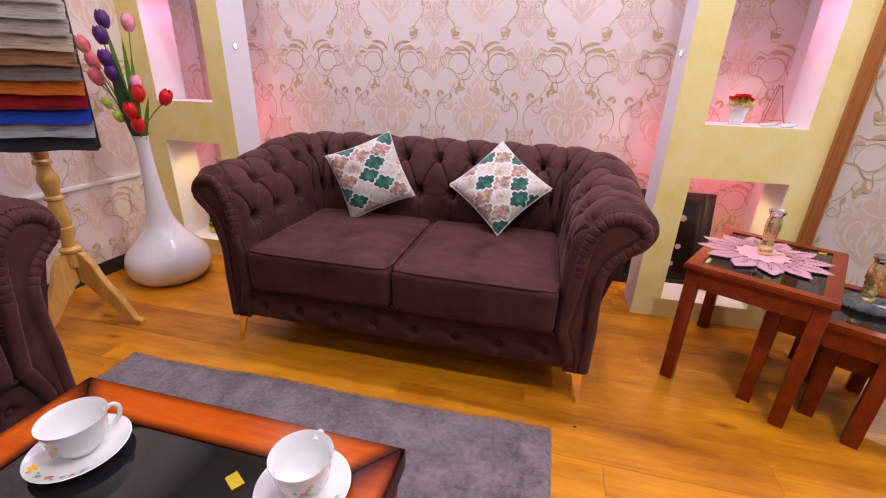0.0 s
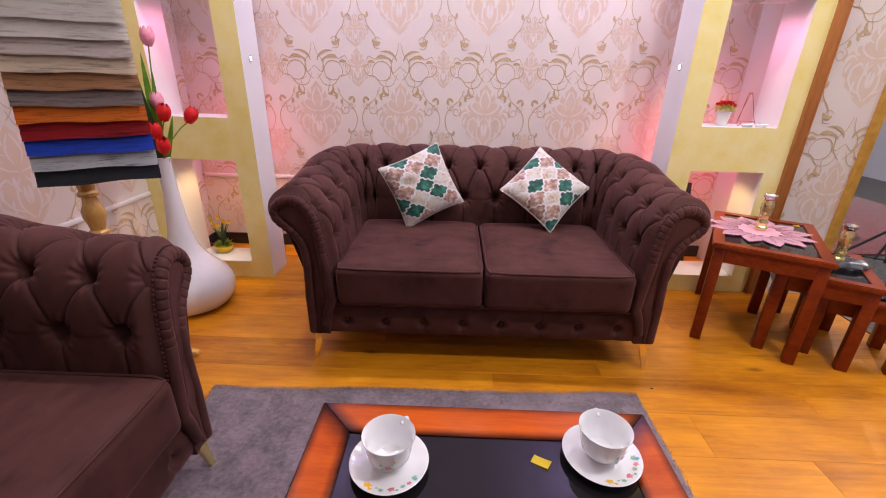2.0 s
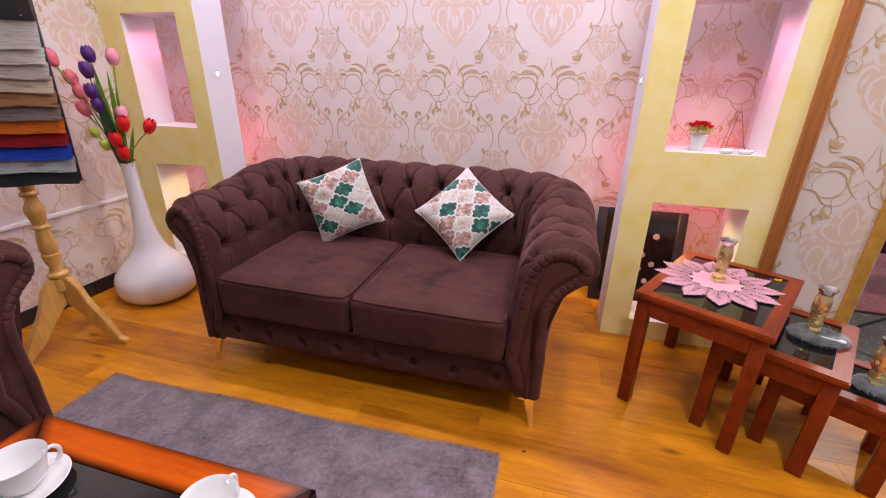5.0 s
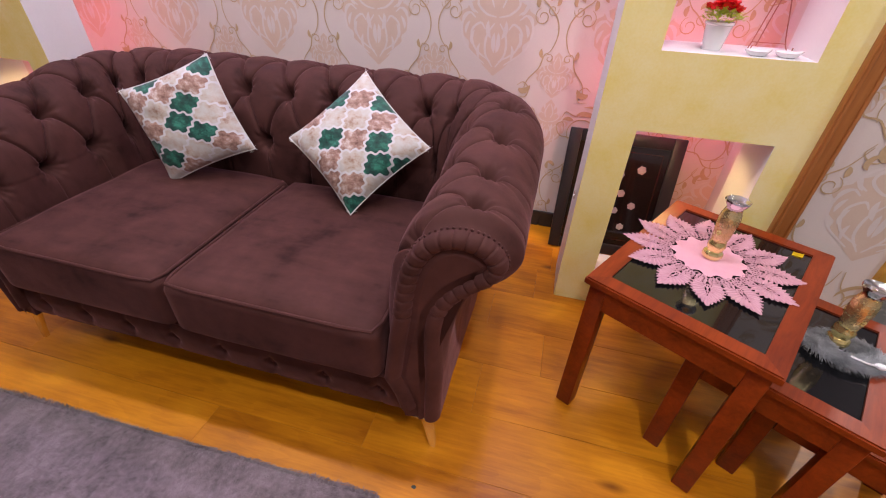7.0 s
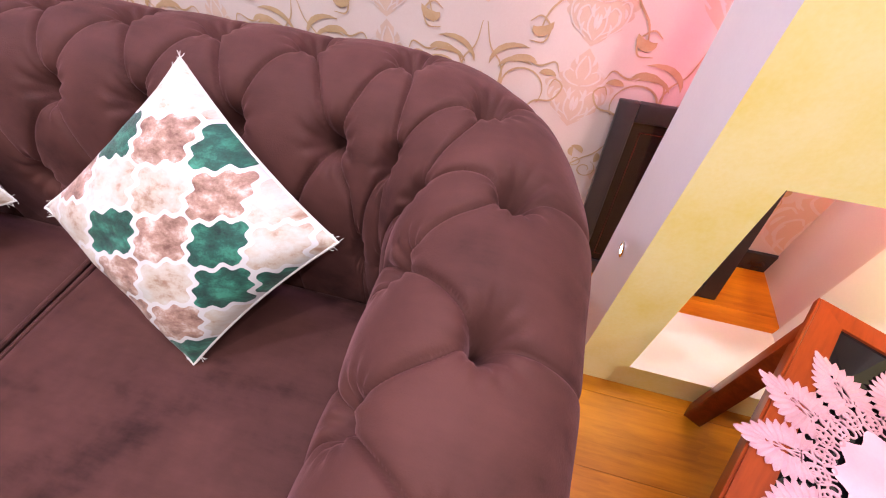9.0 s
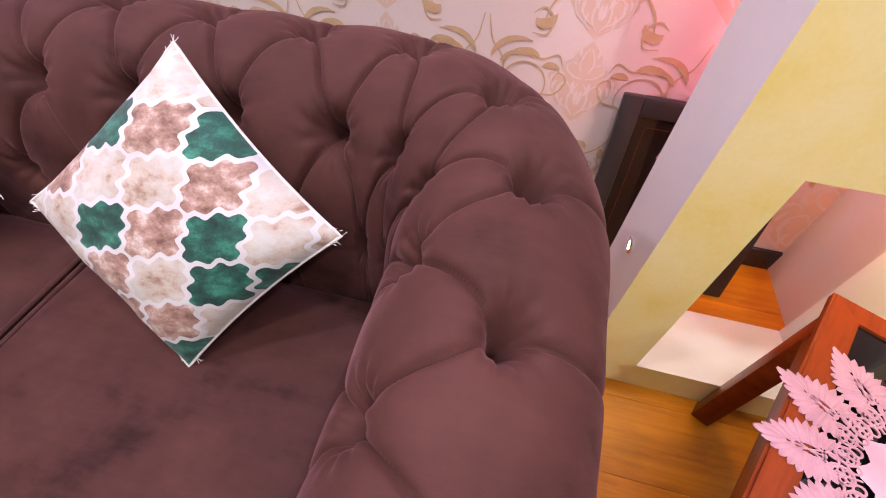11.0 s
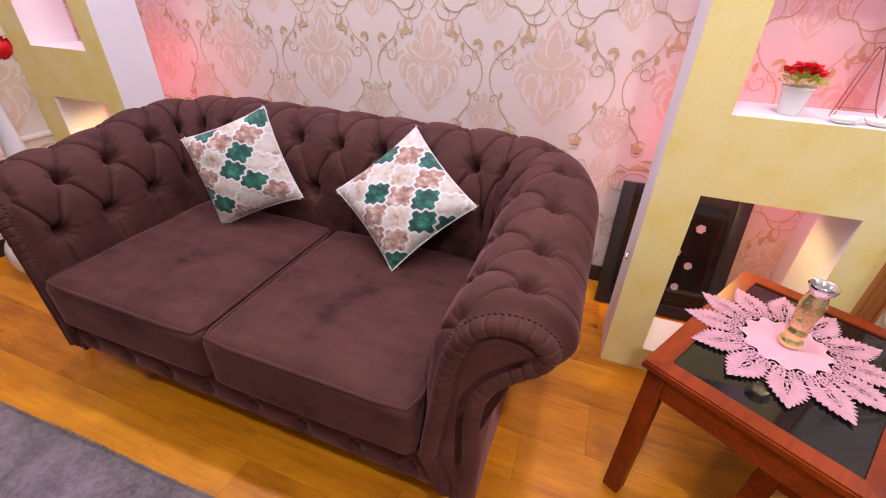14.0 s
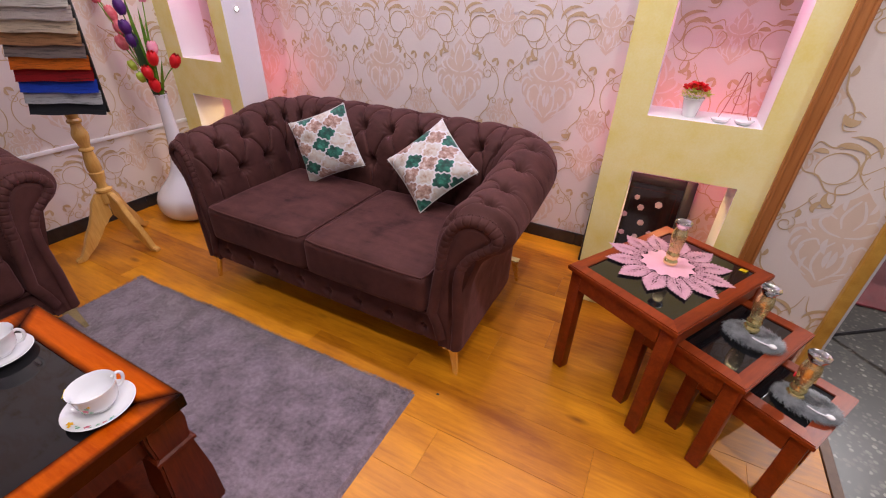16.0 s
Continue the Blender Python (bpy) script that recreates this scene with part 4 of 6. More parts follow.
        for i in ids:
            p = at(i, -0.002, ARM_Y + 0.004)
            if last is not None:
                acc += (p - last).length
            last = p
            if acc > 0.011 and 0.42 < p.z and i < last_i + 18:
                ball(bm, p, 0.0032, 7, 5)
                acc = 0.0
        part("nailhead_trim", bm, M_VELVET, ob, "row of small covered nailheads")
    # seat
    part("seat_frame", boxm(-0.6, 0.6, 0.03, 0.62, 0.14, 0.3, 0.01), M_VELVET, ob)
    for side in (-1, 1):
        bm = bmesh.new()
        soft_box(bm, (side * 0.292, 0.255, 0.372), (0.574, 0.61, 0.168), 0.03, 18, 0.02)
        for v in bm.verts:
            v.co.z += 0.004 * noise.noise(v.co * 7)
        cush = part("seat_cushion", bm, M_VELVET, ob)
        bm = bmesh.new()
        zt, yf = 0.449, -0.042
        pts = [(side * 0.292 + sx * 0.283, yy, zt) for sx, yy in ((-1, 0.5), (-1, 0.0))] + \
              [(side * 0.292 - 0.283 + 0.012, yf + 0.006, zt), (side * 0.292 - 0.2, yf, zt), (side * 0.292, yf, zt), (side * 0.292 + 0.2, yf, zt), (side * 0.292 + 0.271, yf + 0.006, zt)] + \
              [(side * 0.292 + 0.283, 0.0, zt), (side * 0.292 + 0.283, 0.5, zt)]
        tube(bm, pts, 0.0048, 8)
        part("piping", bm, M_VELVET, cush)
    # tufted plinth
    rows = []
    N, K = 150, 18
    for i in range(N + 1):
        x = -0.632 + 1.264 * i / N
        row = []
        for k in range(K + 1):
            t = k / K
            z = 0.135 + 0.14 * t
            col = x / 0.158 - 0.5
            dist = math.hypot((col - round(col)) * 0.158, z - 0.198)
            y = 0.006 - 0.022 * math.sin(math.pi * t) ** 0.5 + 0.03 * math.exp(-(dist / 0.018) ** 2)
            crease = math.exp(-(((col - round(col)) * 0.158) / 0.008) ** 2) * 0.004
            row.append((x, y + crease, z))
        rows.append(row)
    bm = bmesh.new()
    grid(bm, rows)
    part("plinth", bm, M_VELVET, ob)
    bm = bmesh.new()
    tube(bm, [(-0.635 + 1.27 * i / 20, -0.012, 0.282) for i in range(21)], 0.009, 8)
    part("welt", bm, M_VELVET, ob)
    bm = bmesh.new()
    ball(bm, (0, 0, 0), 0.011, 12, 7, (1, 0.6, 1))
    knob = part("button", bm, M_VELVET, ob)
    knob.location = (-0.158 * 3.5, 0.007, 0.198)
    for i in range(1, 8):
        shared("button", knob, ob, Matrix.Translation((-0.158 * 3.5 + 0.158 * i, 0.007, 0.198)))
    # the outside of the back, and the underside
    part("back_panel", boxm(-0.66, 0.66, 0.64, 0.7, 0.137, 0.6, 0.01), M_VELVET, ob)
    part("underside", boxm(-0.64, 0.64, 0.02, 0.68, 0.128, 0.142, 0.004), M_BLACK, ob)
    # brass legs
    for sx in (-1, 1):
        for y, sy in ((0.012, -1), (0.735, 1)):
            bm = bmesh.new()
            box(bm, sx * 0.672 - 0.03, sx * 0.672 + 0.03, y - 0.022, y + 0.022, 0.124, 0.134, 0.002, 1)
            rows = []
            for z, w, ox in ((0.127, 0.017, 0.0), (0.09, 0.014, 0.006), (0.05, 0.011, 0.014), (0.0, 0.007, 0.022)):
                cx, cy = sx * (0.678 + ox), y + sy * 0.4 * ox
                rows.append([(cx - w, cy - 0.007, z), (cx + w, cy - 0.007, z), (cx + w, cy + 0.007, z), (cx - w, cy + 0.007, z)])
            vs = grid(bm, rows, closed_v=True, flip=True)
            bm.faces.new(vs[-1])
            part("leg", bm, M_BRASS, ob, "tapered polished brass leg")
    return ob


sofa_main = sofa()
sofa_side = copy_thing(sofa_main, pose(-0.847, -1.258, 0, 0, 0, 90))
tagged(sofa_side, "brown velvet tufted sofa standing beside the coffee table", "sofa")


# ---- scatter cushions ----
def pillow(centre, top, right, mid, label):
    """A cushion on its corner; mid is the place of its middle in the print, in cells."""
    n, half = 34, 0.155
    bm = bmesh.new()
    uv = bm.loops.layers.uv.new("UVMap")
    for sg in (1, -1):
        rows = []
        for i in range(n + 1):
            row = []
            for k in range(n + 1):
                x, y = 2 * i / n - 1, 2 * k / n - 1
                pinch = 1 - 0.07 * (1 - y * y) * abs(x) ** 2, 1 - 0.07 * (1 - x * x) * abs(y) ** 2
                h = 0.062 * max(0.0, (1 - abs(x) ** 2.6) * (1 - abs(y) ** 2.6)) ** 0.55
                h += (0.007 * noise.noise(Vector((x * 2.3, y * 2.3, sg))) + 0.004 * noise.noise(Vector((x * 6, y * 6, sg)))) * (1 - x ** 4) * (1 - y ** 4)
                px, py = x * half * pinch[0], y * half * pinch[1]
                row.append(((px - py) * 0.7071, (px + py) * 0.7071, sg * h))
            rows.append(row)
        vs = grid(bm, rows, flip=sg < 0)
    for f in bm.faces:
        for lp in f.loops:
            lp[uv].uv = (lp.vert.co.x / 0.072 + mid[0], lp.vert.co.y / 0.062 + mid[1])
    bmesh.ops.remove_doubles(bm, verts=bm.verts, dist=1e-5)
    y = Vector(top).normalized()
    x = (Vector(right) - y * Vector(right).dot(y)).normalized()
    z = x.cross(y)
    m = Matrix((x, y, z)).transposed().to_4x4()
    m.translation = centre
    ob = single("scatter_cushion", bm, M_PRINT, label, "cushion", m, "scatter cushions")
    # sewn edge with a short frayed fringe
    rnd, edge = random.Random(int(mid[0] * 100)), []
    for i in range(4 * n):
        k, q = divmod(i, n)
        x, y = ((2 * q / n - 1, -1), (1, 2 * q / n - 1), (1 - 2 * q / n, 1), (-1, 1 - 2 * q / n))[k]
        px, py = x * half * (1 - 0.07 * (1 - y * y) * abs(x) ** 2), y * half * (1 - 0.07 * (1 - x * x) * abs(y) ** 2)
        edge.append(Vector(((px - py) * 0.7071, (px + py) * 0.7071, 0.0)))
    bm = bmesh.new()
    tube(bm, edge, 0.0022, 6, True)
    part("seam", bm, M_SEAM, ob, "white sewn edge")
    bm = bmesh.new()
    for c in range(4):
        for _ in range(7):
            p = edge[(c * n + rnd.randint(-2, 2)) % len(edge)]
            d = (p.normalized() + Vector((rnd.gauss(0, 0.5), rnd.gauss(0, 0.5), rnd.gauss(0, 0.4)))).normalized()
            tube(bm, [p, p + d * 0.005, p + d * 0.009 + Vector((0, 0, rnd.gauss(0, 0.002)))], 0.0005, 4)
    part("fringe", bm, M_SEAM, ob, "loose threads at the corners", kind="stuff")
    return ob


pillow((-0.28, 0.475, 0.655), (0.129, 0.171, 0.39), (0.411, 0.072, -0.17), (3.5, 1.55), "white cushion with green brown ogee print, tilted sideways")
pillow((0.308, 0.494, 0.651), (-0.036, 0.254, 0.338), (0.434, 0.038, -0.014), (2.4, 2.63), "white cushion with green brown ogee print, on its corner")

# ---- rug ----
def rug():
    bm = bmesh.new()
    x0, x1, y0, y1 = -1.035, 0.61, -2.45, -0.187
    n, m = 100, 140
    rows = []
    for i in range(n + 1):
        row = []
        for k in range(m + 1):
            u, v = i / n, k / m
            x, y = x0 + (x1 - x0) * u, y0 + (y1 - y0) * v
            y += 0.043 * (u - 0.5) * (v > 0.5)
            e = min(min(u, 1 - u) * (x1 - x0), min(v, 1 - v) * (y1 - y0))
            z = 0.016 * min(1, e / 0.012) ** 0.5 + 0.0016 * noise.noise(Vector((x * 60, y * 60, 0))) + 0.0012
            row.append((x, y, z if e > 0 else 0.0005))
        rows.append(row)
    grid(bm, rows)
    ob = single("rug", bm, M_RUG, "grey shaggy rug on the laminate floor", "rug")
    # short leaning tufts of the pile, thickest along the far edge
    rnd, verts, faces = random.Random(21), [], []
    for k in range(52000):
        x = rnd.uniform(x0 + 0.004, x1 - 0.004)
        y = y1 - (rnd.uniform(0.004, 0.03) if k % 9 == 0 else rnd.uniform(0.004, 1.0) ** 1.3 * 1.1)
        y += 0.043 * ((x - x0) / (x1 - x0) - 0.5) * max(0.0, 1 - (y1 - y))
        a = TAU * noise.noise(Vector((x * 2.2, y * 2.2, 4))) + rnd.gauss(0, 0.7)
        d = Vector((math.cos(a), math.sin(a), rnd.uniform(0.4, 1.0))).normalized()
        p, ln = Vector((x, y, 0.0145)), rnd.uniform(0.004, 0.008)
        w = d.cross(Vector((0, 0, 1))).normalized() * 0.0011
        e = p + d * ln
        i = len(verts)
        verts += [p - w, p + w, e + w * 0.5, e - w * 0.5]
        faces.append((i, i + 1, i + 2, i + 3))
    me = bpy.data.meshes.new("nap")
    me.from_pydata(verts, [], faces)
    me.materials.append(M_RUG)
    nap = new("nap", me)
    nap.parent = ob
    tagged(nap, "short leaning grey tufts", kind="stuff")
    return ob


rug()


# ---- coffee table ----
def coffee_table():
    ob = thing("coffee_table", "low sunburst wood table with black glass top", "coffee table", (-0.052, -1.357, 0.016))
    hx, hy, zt, w = 0.355, 0.6, 0.447, 0.078
    for nm, outer, inner in (("top_rail", ((-hx, hy), (hx, hy)), ((hx - w, hy - w), (-hx + w, hy - w))), ("top_rail", ((hx, -hy), (-hx, -hy)), ((-hx + w, -hy + w), (hx - w, -hy + w))),
                             ("top_rail", ((hx, hy), (hx, -hy)), ((hx - w, -hy + w), (hx - w, hy - w))), ("top_rail", ((-hx, -hy), (-hx, hy)), ((-hx + w, hy - w), (-hx + w, -hy + w)))):
        bm = bmesh.new()
        uv = bm.loops.layers.uv.new("UVMap")
        (a, b), (c, d) = outer, inner
        cut = 0.0012
        dx, dy = (b[0] - a[0]), (b[1] - a[1])
        ln = math.hypot(dx, dy)
        a, b = (a[0] + dx / ln * cut, a[1] + dy / ln * cut), (b[0] - dx / ln * cut, b[1] - dy / ln * cut)
        d, c = (d[0] + dx / ln * cut, d[1] + dy / ln * cut), (c[0] - dx / ln * cut, c[1] - dy / ln * cut)
        loops, where = [], {}
        for q, z in ((0.0, -0.045), (0.0, -0.006), (0.06, 0.0), (0.9, -0.006), (1.0, -0.008), (1.0, -0.045)):
            p0 = (a[0] + (d[0] - a[0]) * q, a[1] + (d[1] - a[1]) * q, zt + z)
            p1 = (b[0] + (c[0] - b[0]) * q, b[1] + (c[1] - b[1]) * q, zt + z)
            loops.append([bm.verts.new(p0), bm.verts.new(p1)])
            where[loops[-1][0]], where[loops[-1][1]] = (0.0, q), (1.0, q)
        for i in range(len(loops)):
            j = (i + 1) % len(loops)
            bm.faces.new([loops[i][0], loops[i][1], loops[j][1], loops[j][0]][::-1])
        bm.faces.new([l[0] for l in loops])
        bm.faces.new([l[1] for l in loops][::-1])
        for f in bm.faces:
            for lp in f.loops:
                lp[uv].uv = where[lp.vert]
        part(nm, bm, M_BURST, ob, smooth=False)
    part("glass", boxm(-hx + w, hx - w, -hy + w, hy - w, zt - 0.022, zt - 0.01, 0.001, 1), M_GLASSTOP, ob, "black glass panel")
    for sx in (-1, 1):
        for sy in (-1, 1):
            cx, cy = sx * (hx - 0.06), sy * (hy - 0.06)
            bm = bmesh.new()
            rows = []
            for z, w2 in ((0.0, 0.06), (0.14, 0.058), (0.27, 0.046), (0.275, 0.052), (0.285, 0.052), (0.29, 0.045), (0.36, 0.05), (0.403, 0.045)):
                rows.append([(cx - w2, cy - w2, z), (cx + w2, cy - w2, z), (cx + w2, cy + w2, z), (cx - w2, cy + w2, z)])
            vs = grid(bm, rows, closed_v=True, flip=True)
            bm.faces.new(vs[0]); bm.faces.new(vs[-1][::-1])
            bmesh.ops.bevel(bm, geom=[e for e in bm.edges if abs(e.verts[0].co.z - e.verts[1].co.z) > 0.02], offset=0.006, segments=2, affect="EDGES")
            bmesh.ops.recalc_face_normals(bm, faces=bm.faces)
            part("leg", bm, M_BURST_DARK, ob)
    for a in ((-hx + 0.1, hx - 0.1, hy - 0.07, hy - 0.045), (-hx + 0.1, hx - 0.1, -hy + 0.045, -hy + 0.07), (hx - 0.07, hx - 0.045, -hy + 0.1, hy - 0.1), (-hx + 0.045, -hx + 0.07, -hy + 0.1, hy - 0.1)):
        part("apron", boxm(*a, 0.3, 0.405, 0.003, 1), M_BURST_DARK, ob)
    part("shelf", boxm(-hx + 0.05, hx - 0.05, -hy + 0.05, hy - 0.05, 0.06, 0.085, 0.003, 1), M_BURST_DARK, ob)
    return ob


coffee_table()
CT_TOP = 0.016 + 0.447 - 0.01


# ---- nest of tables ----
def nest_table(x, y, w, d, h, label):
    """Local x runs along the nest, y into its depth; the origin is the middle on the floor."""
    ob = thing("nest_table", label, "side table", (x, y, 0), -30, "nest of tables")
    f, leg = 0.045, 0.044
    hx, hy = w / 2, d / 2
    for a, b, c, e in (((-hx, -hy), (hx, -hy), (hx - f, -hy + f), (-hx + f, -hy + f)), ((hx, hy), (-hx, hy), (-hx + f, hy - f), (hx - f, hy - f)),
                       ((hx, -hy), (hx, hy), (hx - f, hy - f), (hx - f, -hy + f)), ((-hx, hy), (-hx, -hy), (-hx + f, -hy + f), (-hx + f, hy - f))):
        bm = bmesh.new()
        lo = [bm.verts.new((*p, h - 0.022)) for p in (a, b, c, e)]
        hi = [bm.verts.new((*p, h)) for p in (a, b, c, e)]
        bm.faces.new(lo[::-1]); bm.faces.new(hi)
        for i in range(4):
            j = (i + 1) % 4
            bm.faces.new([lo[i], lo[j], hi[j], hi[i]])
        bmesh.ops.bevel(bm, geom=[hi_e for hi_e in bm.edges if set(hi_e.verts) == {hi[0], hi[1]} or set(hi_e.verts) == {lo[0], lo[1]}], offset=0.004, segments=2, affect="EDGES")
        part("top_frame", bm, M_CHERRY, ob)
    part("glass", boxm(-hx + f, hx - f, -hy + f, hy - f, h - 0.016, h - 0.005), M_GLASSTOP, ob, "black glass panel")
    g = 0.012
    for sx in (-1, 1):
        for sy in (-1, 1):
            x0, y0 = sx * (hx - g - leg / 2), sy * (hy - g - leg / 2)
            part("leg", boxm(x0 - leg / 2, x0 + leg / 2, y0 - leg / 2, y0 + leg / 2, 0, h - 0.022, 0.003), M_CHERRY, ob)
    a0 = 0.022
    for sy in (-1, 1):
        part("apron", boxm(-hx + g + leg, hx - g - leg, sy * (hy - g - 0.006) - 0.009, sy * (hy - g - 0.006) + 0.003, h - 0.085, h - a0, 0.001, 1), M_CHERRY, ob)
    part("apron", boxm(-hx + g + 0.004, -hx + g + 0.018, -hy + g + leg, hy - g - leg, h - 0.085, h - a0, 0.001, 1), M_CHERRY, ob)
    part("apron", boxm(hx - g - 0.018, hx - g - 0.004, -hy + g + leg, hy - g - leg, h - 0.085, h - a0, 0.001, 1), M_CHERRY, ob)
    return ob


C30, S30 = math.cos(radians(-30)), math.sin(radians(-30))


def from_corner(cx, cy, w, d):
    """The middle of a table from its front right corner."""
    lx, ly = -w / 2, d / 2
    return cx + C30 * lx - S30 * ly, cy + S30 * lx + C30 * ly


T1 = (*from_corner(1.378, 0.043, 0.425, 0.59), 0.425, 0.59, 0.49)
T2 = (*from_corner(1.576, 0.006, 0.365, 0.44), 0.365, 0.44, 0.40)
T3 = (*from_corner(1.765, -0.018, 0.365, 0.3), 0.365, 0.3, 0.31)
nest_table(*T1, "tall cherry wood nesting table with black glass top")
nest_table(*T2, "middle cherry wood nesting table with black glass top")
nest_table(*T3, "low cherry wood nesting table with black glass top")


# ---- things on and beside the tables ----
def leaf_mesh(bm, base, tip, width, sag=0.0, side=None, n=6):
    """A curved leaf blade from base to tip."""
    a, b = Vector(base), Vector(tip)
    d = b - a
    s = (side or d.cross(Vector((0, 0, 1)))).normalized() if (side or d.cross(Vector((0, 0, 1))).length > 1e-6) else Vector((1, 0, 0))
    rows = []
    for k in range(n + 1):
        t = k / n
        p = a + d * t + Vector((0, 0, sag * 4 * t * (1 - t)))
        w = width * (math.sin(math.pi * (0.08 + 0.92 * t)) ** 0.8) * (1 if k < n else 0.05)
        mid = p - Vector((0, 0, 0.25 * w))
        rows.append([p - s * w, mid, p + s * w])
    grid(bm, rows)


def gold_vase(x, y, z, turn, label):
    ob = thing("bud_vase", label, "vase", (x, y, z), turn, "gold bud vases")
    bm = bmesh.new()
    lathe(bm, [(0.012, 0.0), (0.022, 0.001), (0.0245, 0.006), (0.023, 0.016), (0.018, 0.022), (0.0185, 0.027), (0.022, 0.034), (0.0215, 0.044), (0.018, 0.05), (0.019, 0.057)], 28,
          wobble=lambda a, h: 1 + 0.05 * math.sin(6 * a) * math.sin(90 * h))
    part("foot", bm, M_BRASS, ob, "scrolled gold foot")
    bm = bmesh.new()
    lathe(bm, [(0.0185, 0.055), (0.0205, 0.066), (0.0225, 0.085), (0.0245, 0.105), (0.0245, 0.12), (0.0225, 0.132), (0.0195, 0.14), (0.019, 0.145)], 36,
          wobble=lambda a, h: 1 + 0.022 * math.sin(18 * a + (0 if int(h * 160) % 2 else 1.5)))
    part("body", bm, M_GOLDSKIN, ob, "hammered gold body")
    bm = bmesh.new()
    lathe(bm, [(0.0188, 0.144), (0.0195, 0.15), (0.0245, 0.157), (0.0285, 0.165), (0.0275, 0.169), (0.024, 0.167), (0.0175, 0.157), (0.015, 0.14), (0.012, 0.08)], 30,
          wobble=lambda a, h: 1 + 0.03 * math.sin(9 * a))
    part("mouth", bm, M_CHROME, ob, "bright silver fluted mouth")
    for k, (a, h, r) in enumerate(((0.3, 0.075, 0.007), (1.0, 0.09, 0.006), (3.6, 0.08, 0.006))):
        bm = bmesh.new()
        for p in range(5):
            t = a + 0.14 * math.cos(TAU * p / 5)
            ball(bm, (0.0225 * math.cos(t), 0.0225 * math.sin(t), h + 0.005 * math.sin(TAU * p / 5)), r * 0.55, 7, 5)
        part("flower", bm, M_RED if k == 0 else M_BRASS, ob)
    return ob


M_GOLDSKIN = simple("hammered_gold", (0.84, 0.6, 0.22), (0.95, 0.82, 0.48), 0.26, 0.85, 60, 130, 0.9)
gold_vase(1.333, 0.44, 0.4945, 20, "small gold bud vase with silver mouth on the lace")
gold_vase(1.602, 0.292, 0.407, 80, "small gold bud vase in a grey fur pad")
gold_vase(1.732, 0.15, 0.317, 140, "small gold bud vase on the lowest table")


